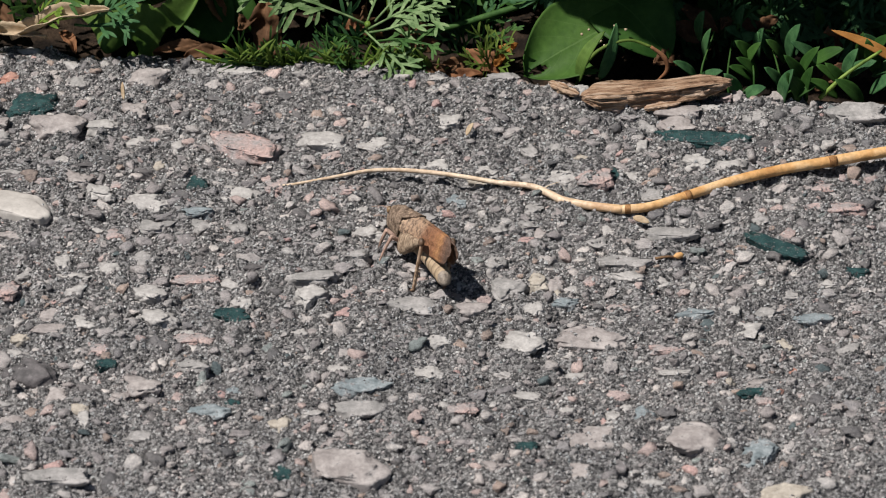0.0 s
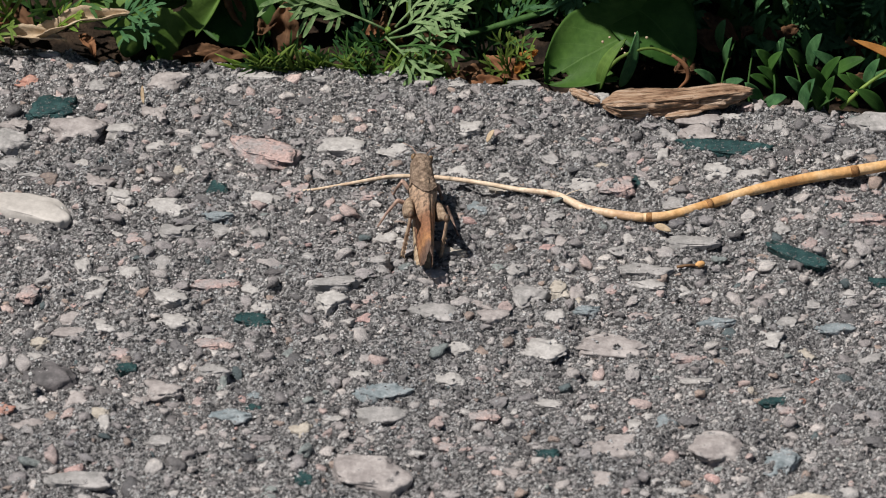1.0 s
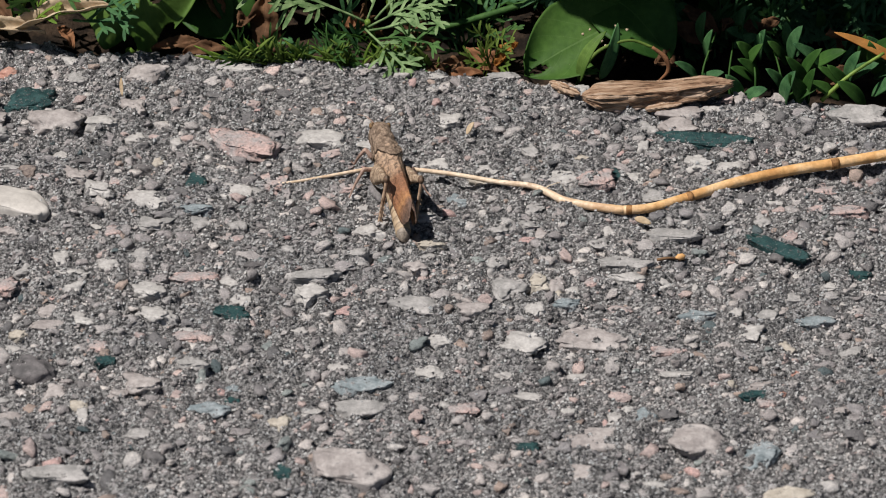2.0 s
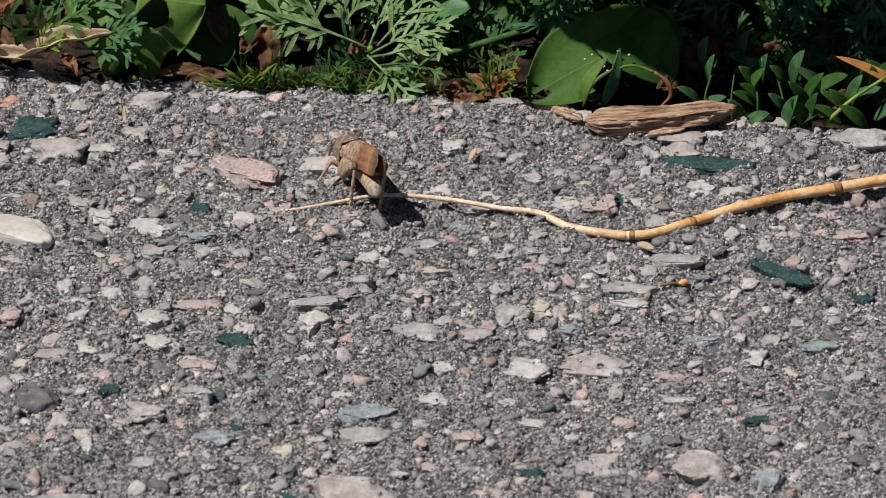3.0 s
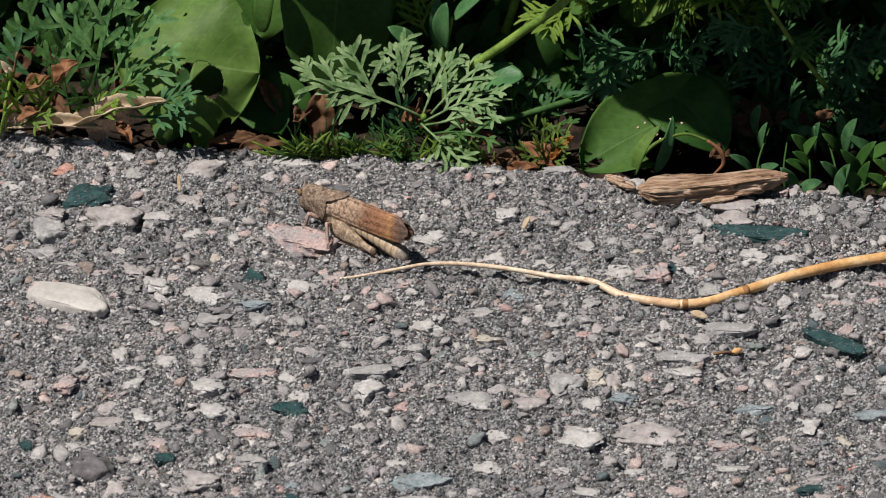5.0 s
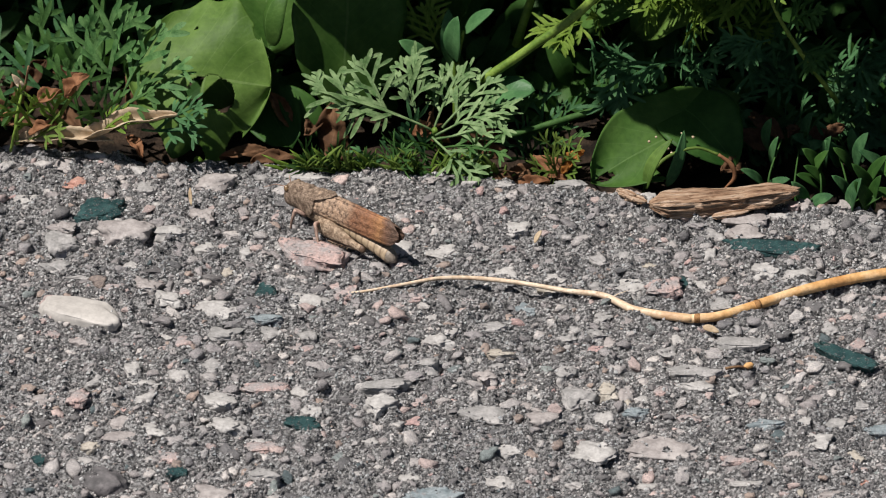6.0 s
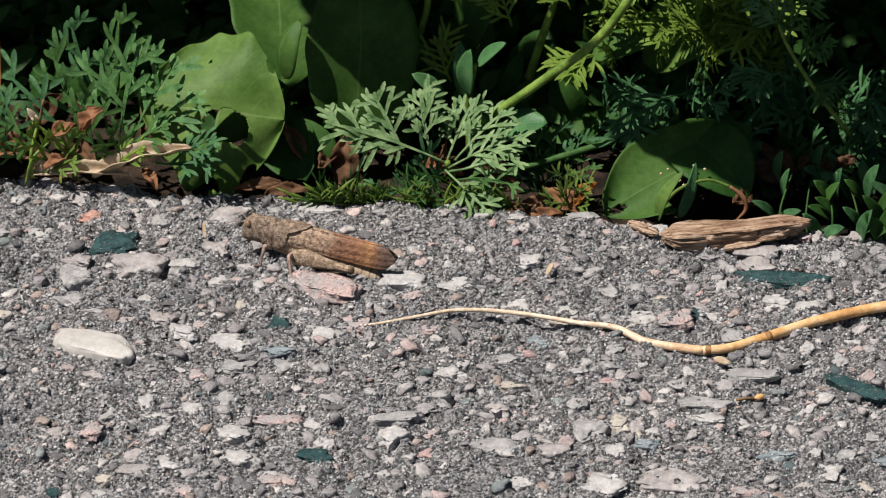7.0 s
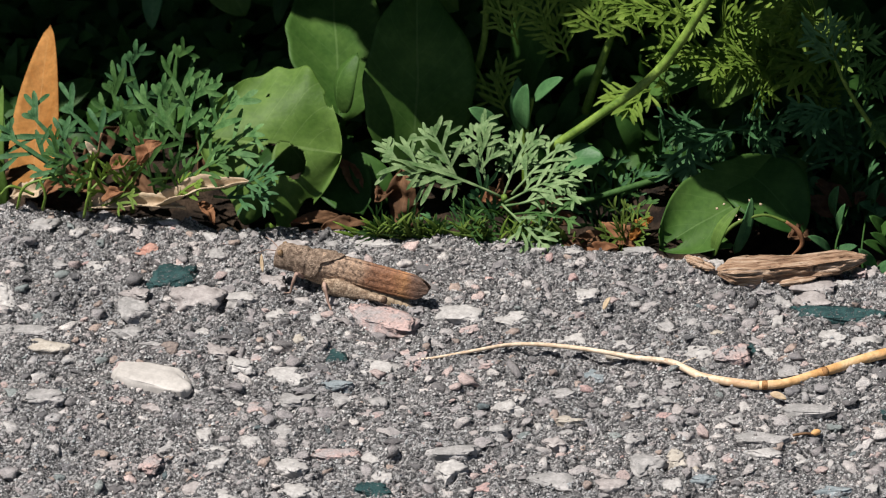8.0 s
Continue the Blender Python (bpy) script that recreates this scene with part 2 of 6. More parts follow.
def curve_points(controls, steps):
    """A smooth line through control points (Catmull-Rom)."""
    c = [Vector(p) for p in controls]
    c = [2 * c[0] - c[1], *c, 2 * c[-1] - c[-2]]
    out = []
    for k in range(1, len(c) - 2):
        for j in range(steps):
            u = j / steps
            a, b, d, e = c[k - 1], c[k], c[k + 1], c[k + 2]
            out.append(0.5 * (2 * b + (d - a) * u + (2 * a - 5 * b + 4 * d - e) * u * u + (3 * b - a - 3 * d + e) * u ** 3))
    return out + [c[-2]]


TABLES = {}


def value_noise(x, y, scale, seed):
    """Smooth noise on a plane, 0 to 1, for arrays."""
    if seed not in TABLES:
        TABLES[seed] = np.random.RandomState(seed).rand(256, 256)
    table = TABLES[seed]
    u, v = x / scale, y / scale
    i, j = np.floor(u).astype(int), np.floor(v).astype(int)
    f, g = u - i, v - j
    f, g = f * f * (3 - 2 * f), g * g * (3 - 2 * g)
    pick = lambda a, b: table[a % 256, b % 256]
    return (pick(i, j) * (1 - f) + pick(i + 1, j) * f) * (1 - g) + (pick(i, j + 1) * (1 - f) + pick(i + 1, j + 1) * f) * g


# ---- the pavement: worn asphalt, broken off along the plants ----
def edge_y(x):
    """The broken edge of the pavement."""
    return 0.0862 - 0.131 * np.clip(x, -0.4, 0.4) + 0.0035 * (value_noise(np.asarray(x, float) + 5, 0 * np.asarray(x, float), 0.018, 3) - 0.5) + 0.002 * (value_noise(np.asarray(x, float) + 9, 0 * np.asarray(x, float), 0.005, 4) - 0.5)


def relief(x, y):
    """Height of the binder between the stones."""
    return 0.0026 * (value_noise(x, y, 0.03, 11) - 0.5) + 0.0022 * (value_noise(x, y, 0.006, 12) - 0.5) + 0.0023 * (value_noise(x, y, 0.0026, 13) - 0.5) + 0.0011 * (value_noise(x, y, 0.0012, 14) - 0.5) - 0.0002


def grid_mesh(name, X, Y, Z):
    rows, cols = X.shape
    me = bpy.data.meshes.new(name)
    idx = np.arange(rows * cols).reshape(rows, cols)
    quads = np.stack([idx[:-1, :-1], idx[:-1, 1:], idx[1:, 1:], idx[1:, :-1]], -1).reshape(-1, 4)
    me.vertices.add(rows * cols)
    me.vertices.foreach_set("co", np.stack([X, Y, Z], -1).astype(np.float32).ravel())
    me.loops.add(quads.size)
    me.loops.foreach_set("vertex_index", quads.ravel().astype(np.int32))
    me.polygons.add(len(quads))
    me.polygons.foreach_set("loop_start", np.arange(0, quads.size, 4, dtype=np.int32))
    me.update(calc_edges=True)
    return me


def stretched(fine_from, fine_to, step, far):
    out = list(np.arange(fine_from, fine_to, step))
    d, lo, hi = step, out[0], out[-1]
    before, after = [], []
    while d < far:
        d *= 1.6
        before.append(lo - d)
        after.append(hi + d)
        lo, hi = before[-1], after[-1]
    return before[::-1] + out, after


def build_pavement():
    left, right = stretched(-0.185, 0.155, 0.00058, 20)
    xs = np.array(left + right)
    near, _ = stretched(-0.225, 0.0, 0.0006, 20)
    drop = np.array([0.0, 0.0006, 0.0012, 0.0018, 0.0022, 0.0026, 0.0028])
    ys = np.array(near)
    X, Y = np.meshgrid(xs, ys)
    edge = edge_y(xs)[None, :]
    Y = np.where(Y > -0.1999, Y + (Y + 0.2) / 0.1995 * edge, Y)
    Z = relief(X, Y)
    fall = np.maximum(0, Y - (edge - 0.006)) / 0.006
    Z = Z - 0.0014 * fall ** 2
    X2 = np.repeat(xs[None, :], len(drop), 0)
    Y2 = edge + drop[:, None]
    Z2 = Z[-1][None, :] - np.linspace(0.0008, 0.012, len(drop))[:, None]
    me = grid_mesh("pavement", np.vstack([X, X2]), np.vstack([Y, Y2]), np.vstack([Z, Z2]))
    ob = part_mesh("pavement", me, MAT_BINDER)
    return tagged(ob, "worn grey asphalt pavement with exposed gravel of many colours", "pavement", kind="structure")


PAVEMENT = build_pavement()


def build_ground():
    left, right = stretched(-0.3, 0.3, 0.006, 60)
    a = np.array(left + right)
    near, far = stretched(0.03, 0.45, 0.005, 60)
    b = np.array(near + far)
    X, Y = np.meshgrid(a, b)
    Z = -0.014 + 0.008 * (value_noise(X, Y, 0.03, 21) - 0.5) + 0.004 * (value_noise(X, Y, 0.011, 22) - 0.5)
    Z = np.where(Y < 0.06, -0.03, Z)
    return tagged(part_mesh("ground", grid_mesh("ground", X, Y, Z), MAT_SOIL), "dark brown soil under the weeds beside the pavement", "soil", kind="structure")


build_ground()

# ---- gravel in the pavement ----
ICO = {}
for level in (1, 2, 3, 4):
    b = bmesh.new()
    bmesh.ops.create_icosphere(b, subdivisions=level, radius=1.0)
    b.verts.ensure_lookup_table()
    ICO[level] = (np.array([v.co[:] for v in b.verts]), np.array([[v.index for v in f.verts] for f in b.faces]))
    b.free()
TAKEN = []


def pebble_shape(level, seed, knobs=0.22, square=0.55):
    """A broken, half-rounded pebble of radius about 1."""
    r = np.random.RandomState(seed)
    v, f = ICO[level]
    v = np.sign(v) * np.abs(v) ** (1 - square * 0.35)
    turn = np.array(Euler((0, 0, 0.0 if square > 1 else r.rand() * 6.28)).to_matrix())
    v = v @ turn
    for k in range(11):
        n = r.normal(size=3) * (1, 1, 0.5)
        n /= np.linalg.norm(n)
        cut = (0.55 if square < 1 else 0.86) + 0.38 * r.rand()
        over = np.maximum(0, v @ n - cut)
        v = v - 0.85 * over[:, None] * n
    out = np.array([1 + knobs * (noise.noise(Vector(p * 1.3) + Vector((seed * 1.7, 0, 0))) + 0.55 * noise.noise(Vector(p * 3.1) + Vector((0, seed * 1.3, 0))) + 0.42 * noise.noise(Vector(p * 7.3) + Vector((0, 0, seed * 1.1)))) for p in v])
    v = v * out[:, None]
    v[:, 2] = np.where(v[:, 2] > 0.4, 0.4 + (v[:, 2] - 0.4) * 0.3, v[:, 2])
    size = (v.max(0) - v.min(0)) / 2
    return (v - (v.max(0) + v.min(0)) / 2) / size, f


def stone(x, y, long, deep, turn, colour, high=0.0, seed=None):
    """One large pebble set in the binder."""
    seed = seed or len(TAKEN) + 1
    smooth = colour == "cream"
    v, f = pebble_shape(4 if long > 0.005 else 3, seed, 0.14 if smooth else 0.32 if long > 0.011 else 0.5, 1.5 if long > 2.6 * deep else 1.2 if colour in ("teal", "pink", "cream") or long > 0.014 else 0.4)
    high = high or (0.20 * min(long, deep) + 0.0006) * {"pink": 0.55, "teal": 0.8}.get(colour, 1.0)
    me = bpy.data.meshes.new("pebble")
    me.from_pydata((v * np.array([long * 0.56, deep * 0.56, high * 1.5])).tolist(), [], f.tolist())
    ob = part_mesh("pebble", me, STONES[colour], PAVEMENT, STONE_WORDS[colour] + " pebble set in asphalt")
    ob.location = (x, y, float(relief(np.array([x]), np.array([y]))[0]) - high * (0.5 if smooth else 0.7 if colour == "teal" else 0.85 if long > 0.0085 else 1.0))
    ob.rotation_euler = (0, 0, radians(turn))
    TAKEN.append((x, y, max(long, deep) * 0.42, min(long, deep) * 0.45, radians(turn), long / 2, deep / 2))


stone(-0.1056, 0.0188, 0.0196, 0.0092, -22, "cream")
stone(-0.0496, 0.0468, 0.0181, 0.0097, -25, "pink")
stone(-0.1040, 0.0667, 0.0132, 0.0115, 0, "teal", 0.0042)
stone(-0.1100, 0.0837, 0.0061, 0.0064, 0, "red")
stone(-0.0752, 0.0837, 0.0087, 0.0114, -47, "mauve")
stone(-0.0761, 0.0501, 0.0065, 0.0062, 0, "pale")
stone(-0.0969, 0.0562, 0.0136, 0.0089, -9, "mauve")
stone(-0.0849, 0.0570, 0.0092, 0.0055, 0, "pale")
stone(-0.0927, 0.0823, 0.0066, 0.0052, 0, "grey")
stone(-0.0295, 0.0501, 0.0130, 0.0067, -11, "pale")
stone(-0.0168, 0.0501, 0.0107, 0.0072, 0, "pale")
stone(-0.0013, 0.0414, 0.0093, 0.0088, 0, "pale")
stone(0.0001, 0.0612, 0.0057, 0.0050, 0, "pale")
stone(0.0652, 0.0520, 0.0226, 0.0068, -4, "teal")
stone(-0.0499, 0.0244, 0.0100, 0.0071, -18, "pale")
stone(-0.0727, 0.0199, 0.0106, 0.0079, 9, "pale")
stone(-0.0606, 0.0305, 0.0050, 0.0095, 0, "teal")
stone(-0.0507, 0.0052, 0.0063, 0.0040, 0, "pink")
stone(-0.0797, 0.0067, 0.0044, 0.0048, 0, "pink")
stone(-0.0600, 0.0156, 0.0078, 0.0041, 0, "blue")
stone(-0.0730, -0.0049, 0.0090, 0.0057, 0, "grey")
stone(-0.0890, -0.0113, 0.0076, 0.0052, 0, "pale")
stone(-0.0879, -0.0190, 0.0049, 0.0057, 0, "pale")
stone(-0.0678, -0.0315, 0.0102, 0.0060, -15, "pale")
stone(-0.0597, -0.0134, 0.0117, 0.0048, 0, "pink")
stone(-0.0503, -0.0310, 0.0097, 0.0056, -15, "teal")
stone(-0.0598, -0.0389, 0.0102, 0.0047, 0, "pink")
stone(-0.0806, -0.0434, 0.0078, 0.0051, -15, "pink")
stone(-0.0792, -0.0507, 0.0051, 0.0040, 0, "teal")
stone(-0.0967, -0.0531, 0.0120, 0.0097, -15, "dark")
stone(-0.0311, -0.0159, 0.0130, 0.0052, 8, "grey")
stone(-0.0319, -0.0240, 0.0086, 0.0080, 0, "pale")
stone(-0.0217, -0.0057, 0.0085, 0.0053, 0, "grey")
stone(-0.0066, -0.0260, 0.0124, 0.0068, -9, "grey")
stone(0.0157, -0.0190, 0.0092, 0.0104, -18, "grey")
stone(-0.0180, 0.0074, 0.0088, 0.0065, 27, "pale")
stone(0.0356, -0.0397, 0.0195, 0.0088, -8, "mauve")
stone(0.0188, -0.0429, 0.0101, 0.0091, -25, "pale")
stone(-0.0218, -0.0960, 0.0183, 0.0144, 0, "mauve")
stone(0.0360, -0.0817, 0.0185, 0.0086, 0, "mauve")
stone(0.0581, -0.0829, 0.0125, 0.0118, 0, "mauve")
stone(0.0728, -0.0875, 0.0086, 0.0110, 0, "blue")
stone(0.0778, -0.1052, 0.0118, 0.0073, 0, "beige")
stone(0.0378, 0.0303, 0.0092, 0.0071, 9, "pink")
stone(0.0421, 0.0346, 0.0036, 0.0040, 0, "teal")
stone(0.0470, 0.0338, 0.0056, 0.0079, 0, "pale")
stone(0.0302, 0.0324, 0.0092, 0.0082, 0, "pale")
stone(0.0710, 0.0386, 0.0101, 0.0067, 0, "pale")
stone(0.0964, 0.0178, 0.0139, 0.0049, 0, "pink")
stone(0.0929, 0.0297, 0.0084, 0.0050, 0, "pink")
stone(0.0810, -0.0005, 0.0173, 0.0052, -40, "teal")
stone(0.0982, -0.0108, 0.0085, 0.0040, -18, "teal")
stone(0.0558, 0.0059, 0.0124, 0.0045, 0, "grey")
stone(0.1041, 0.0639, 0.0148, 0.0086, 0, "grey")
stone(0.0593, 0.0653, 0.0114, 0.0051, 0, "mauve")
stone(0.0686, 0.0681, 0.0074, 0.0051, 0, "pale")
stone(0.0039, 0.0244, 0.0058, 0.0051, 0, "blue")
stone(-0.0047, 0.0151, 0.0086, 0.0036, 0, "grey")
stone(-0.0117, 0.0284, 0.0078, 0.0026, 0, "pink")
stone(0.0225, -0.0154, 0.0054, 0.0071, 0, "beige")
stone(0.0270, -0.0159, 0.0046, 0.0072, 0, "mauve")
stone(0.0313, -0.0172, 0.0041, 0.0043, 0, "pale")
stone(0.0354, -0.0152, 0.0035, 0.0039, 0, "pink")
stone(0.0419, -0.0273, 0.0057, 0.0039, 0, "pink")
stone(0.0718, -0.0384, 0.0075, 0.0071, 0, "pale")
stone(0.0727, -0.0623, 0.0077, 0.0034, 8, "teal")
stone(0.0786, -0.0628, 0.0020, 0.0020, 0, "red")
stone(0.0955, -0.0451, 0.0053, 0.0060, 0, "grey")
stone(-0.0190, -0.0608, 0.0132, 0.0067, 0, "blue")
stone(-0.0189, -0.0704, 0.0121, 0.0058, 0, "grey")
stone(-0.0146, -0.0782, 0.0094, 0.0030, 0, "pink")
stone(-0.0371, -0.0770, 0.0068, 0.0070, 0, "beige")
stone(-0.0306, -0.0735, 0.0052, 0.0030, 0, "pale")
stone(-0.0005, -0.0409, 0.0070, 0.0067, 18, "pale")
stone(-0.0542, -0.0735, 0.0094, 0.0054, 0, "blue")
stone(-0.0881, -0.1002, 0.0145, 0.0061, 0, "grey")
stone(-0.0366, -0.0967, 0.0047, 0.0054, 0, "teal")
stone(-0.0582, -0.0543, 0.0074, 0.0055, 0, "grey")
stone(-0.0917, -0.0365, 0.0124, 0.0043, 0, "mauve")
stone(-0.1005, -0.0451, 0.0096, 0.0043, 0, "pale")
stone(-0.0244, -0.0531, 0.0056, 0.0059, 0, "pale")
stone(-0.0340, -0.0384, 0.0048, 0.0031, 0, "pale")
stone(-0.0032, -0.0543, 0.0066, 0.0057, 0, "pale")
stone(0.0408, -0.0723, 0.0068, 0.0046, -27, "pale")
stone(0.0467, -0.0723, 0.0055, 0.0068, 0, "blue")
stone(0.0047, -0.0687, 0.0068, 0.0046, 0, "pink")
stone(0.0206, -0.0640, 0.0082, 0.0034, 0, "pale")
stone(0.0313, -0.0543, 0.0061, 0.0027, 0, "pale")
stone(0.0544, -0.0555, 0.0082, 0.0025, 0, "pale")
stone(0.0318, -0.0956, 0.0106, 0.0065, 0, "mauve")
stone(0.0190, -0.0863, 0.0052, 0.0038, 0, "teal")
stone(-0.1345, 0.0360, 0.0130, 0.0050, 0, "beige")
stone(-0.1319, 0.0109, 0.0092, 0.0062, 0, "grey")
stone(-0.1456, 0.0576, 0.0069, 0.0133, 0, "pale")
stone(-0.1228, 0.0745, 0.0061, 0.0048, 0, "pale")
stone(-0.0921, 0.0819, 0.0075, 0.0052, 0, "grey")
stone(-0.1392, 0.0427, 0.0148, 0.0044, 0, "grey")
stone(-0.1386, 0.0928, 0.0088, 0.0061, 0, "grey")
stone(-0.1118, 0.0831, 0.0067, 0.0053, 0, "red")
stone(-0.1130, 0.0919, 0.0076, 0.0062, 0, "mauve")
stone(-0.0531, 0.0880, 0.0140, 0.0043, -6, "pale")
stone(0.0434, -0.0064, 0.0138, 0.0057, 0, "grey")
stone(0.0217, 0.0472, 0.0057, 0.0064, 0, "grey")
stone(0.0839, -0.0628, 0.0053, 0.0030, 0, "pink")
stone(0.0600, -0.0310, 0.0094, 0.0039, 0, "blue")
stone(0.0132, 0.0099, 0.0055, 0.0041, 0, "grey")
stone(0.0215, 0.0099, 0.0063, 0.0036, 0, "grey")
stone(0.0528, -0.0458, 0.0080, 0.0035, 0, "pink")
stone(0.0882, -0.0310, 0.0094, 0.0044, 0, "blue")
stone(0.0284, -0.0699, 0.0058, 0.0038, 0, "pale")
stone(-0.0239, -0.0840, 0.0078, 0.0038, 0, "pink")
stone(-0.0696, -0.0817, 0.0091, 0.0046, 0, "grey")
stone(-0.0480, -0.0628, 0.0053, 0.0044, 0, "blue")
stone(-0.0756, -0.0651, 0.0053, 0.0034, 0, "mauve")
stone(-0.0846, -0.0687, 0.0047, 0.0040, 0, "beige")
stone(0.0124, -0.0956, 0.0065, 0.0041, 0, "mauve")
stone(-0.0031, -0.0817, 0.0091, 0.0038, 0, "pink")
stone(0.0914, -0.0699, 0.0058, 0.0038, 0, "mauve")
stone(0.0471, -0.1002, 0.0077, 0.0045, 0, "pale")
stone(-0.0780, 0.0640, 0.0081, 0.0077, -33, "mauve")
stone(-0.1130, 0.0600, 0.0073, 0.0046, 0, "mauve")
stone(-0.1120, 0.0500, 0.0105, 0.0085, -26, "grey")
stone(-0.1130, 0.0410, 0.0088, 0.0046, 0, "grey")
stone(-0.0940, 0.0420, 0.0051, 0.0046, 0, "pale")
stone(-0.0880, 0.0390, 0.0059, 0.0036, 0, "dark")
stone(-0.0670, 0.0520, 0.0022, 0.0039, 0, "pink")
stone(-0.0580, 0.0510, 0.0044, 0.0046, 33, "grey")
stone(-0.0660, 0.0480, 0.0037, 0.0041, 0, "pale")
stone(-0.0700, 0.0400, 0.0044, 0.0046, 0, "beige")
stone(-0.0800, 0.0300, 0.0041, 0.0031, 0, "pink")
stone(-0.0980, 0.0310, 0.0059, 0.0046, 0, "pink")
stone(-0.0900, 0.0310, 0.0088, 0.0051, -26, "mauve")
stone(-0.1070, 0.0380, 0.0073, 0.0036, 0, "grey")
stone(-0.0950, 0.0230, 0.0066, 0.0041, 0, "grey")
stone(-0.0840, 0.0230, 0.0088, 0.0051, -33, "pale")
stone(-0.0700, 0.0100, 0.0088, 0.0057, 0, "grey")
stone(-0.0580, 0.0100, 0.0066, 0.0062, 0, "grey")
stone(-0.0570, 0.0200, 0.0022, 0.0031, 0, "pale")
stone(-0.0850, 0.0110, 0.0051, 0.0036, 0, "pale")
stone(-0.1130, 0.0100, 0.0051, 0.0041, 0, "pink")
stone(-0.1050, 0.0080, 0.0059, 0.0036, 0, "mauve")
stone(-0.0500, 0.0090, 0.0044, 0.0036, 0, "grey")
stone(-0.0410, 0.0280, 0.0073, 0.0090, 0, "pink")
stone(-0.0230, 0.0250, 0.0051, 0.0039, 0, "pink")
stone(-0.0270, 0.0220, 0.0029, 0.0026, 0, "pink")
stone(-0.0200, 0.0180, 0.0044, 0.0031, 0, "pale")
stone(0.0100, 0.0380, 0.0073, 0.0062, 0, "pale")
stone(0.0110, 0.0320, 0.0095, 0.0041, 0, "beige")
stone(0.0210, 0.0330, 0.0037, 0.0041, 0, "grey")
stone(0.0220, 0.0190, 0.0051, 0.0064, -33, "grey")
stone(-0.0150, 0.0110, 0.0037, 0.0036, 0, "pale")
stone(-0.0390, 0.0020, 0.0015, 0.0018, 0, "pale")
stone(0.0240, 0.0070, 0.0037, 0.0051, 0, "mauve")
stone(-0.0100, -0.0020, 0.0029, 0.0036, 0, "pale")
stone(-0.0080, -0.0020, 0.0015, 0.0031, 0, "pale")
stone(-0.0030, 0.0020, 0.0073, 0.0031, 0, "beige")
stone(-0.0070, -0.0080, 0.0073, 0.0062, -18, "mauve")
stone(-0.0030, -0.0040, 0.0044, 0.0036, 0, "grey")
stone(-0.0270, -0.0050, 0.0051, 0.0031, 0, "mauve")
stone(-0.0220, -0.0200, 0.0051, 0.0051, 0, "pink")
stone(0.0020, -0.0120, 0.0037, 0.0031, 0, "mauve")
stone(0.0040, -0.0160, 0.0029, 0.0041, 0, "pale")
stone(0.0040, -0.0220, 0.0059, 0.0051, 0, "mauve")
stone(0.0120, -0.0080, 0.0066, 0.0057, 0, "grey")
stone(0.0070, -0.0290, 0.0073, 0.0051, 0, "mauve")
stone(0.0220, -0.0270, 0.0051, 0.0064, 0, "pale")
stone(-0.0450, -0.0090, 0.0059, 0.0031, 0, "dark")
stone(-0.0420, -0.0210, 0.0044, 0.0036, 0, "grey")
stone(0.0590, 0.0590, 0.0103, 0.0072, 0, "mauve")
stone(0.0790, 0.0630, 0.0066, 0.0077, 0, "grey")
stone(0.0750, 0.0720, 0.0037, 0.0051, 0, "mauve")
stone(0.0630, 0.0400, 0.0066, 0.0062, 0, "pale")
stone(0.0290, 0.0470, 0.0044, 0.0077, 0, "grey")
stone(0.0350, 0.0430, 0.0051, 0.0031, 0, "beige")
stone(0.0500, 0.0490, 0.0037, 0.0051, 0, "pale")
stone(0.0520, 0.0240, 0.0066, 0.0051, 0, "grey")
stone(0.0400, 0.0090, 0.0051, 0.0062, 0, "pale")
stone(0.0480, 0.0120, 0.0029, 0.0036, 0, "pale")
stone(0.0450, 0.0030, 0.0066, 0.0051, 0, "mauve")
stone(0.0370, 0.0030, 0.0059, 0.0046, 0, "grey")
stone(0.0770, 0.0120, 0.0059, 0.0062, 0, "grey")
stone(0.0810, 0.0240, 0.0073, 0.0057, 0, "pale")
stone(0.0880, 0.0470, 0.0059, 0.0062, 0, "pale")
stone(0.0840, 0.0720, 0.0051, 0.0062, 0, "mauve")
stone(0.0350, 0.0760, 0.0059, 0.0062, 0, "pale")
stone(-0.1000, -0.0100, 0.0073, 0.0057, 0, "grey")
stone(-0.0920, -0.0060, 0.0037, 0.0067, 0, "pale")
stone(-0.0800, -0.0090, 0.0059, 0.0046, 0, "pale")
stone(-0.1040, -0.0200, 0.0051, 0.0064, -33, "pink")
stone(-0.1130, -0.0190, 0.0059, 0.0051, 0, "mauve")
stone(-0.0700, -0.0210, 0.0081, 0.0057, -26, "pale")
stone(-0.0510, -0.0150, 0.0059, 0.0057, 0, "pale")
stone(-0.0480, -0.0240, 0.0059, 0.0057, 0, "pale")
stone(-0.0610, -0.0360, 0.0059, 0.0036, 0, "pale")
stone(-0.0940, -0.0300, 0.0066, 0.0062, 0, "mauve")
stone(-0.0860, -0.0340, 0.0088, 0.0046, -18, "pale")
stone(-0.1000, -0.0390, 0.0051, 0.0046, 0, "beige")
stone(-0.1120, -0.0280, 0.0037, 0.0041, 0, "dark")
stone(-0.1120, -0.0450, 0.0037, 0.0051, 0, "teal")
stone(-0.0910, -0.0630, 0.0088, 0.0103, 0, "mauve")
stone(-0.1080, -0.0690, 0.0073, 0.0057, 0, "red")
stone(-0.1040, -0.0660, 0.0073, 0.0046, 0, "grey")
stone(-0.1020, -0.0740, 0.0088, 0.0051, 0, "mauve")
stone(-0.0700, -0.0610, 0.0088, 0.0077, 0, "mauve")
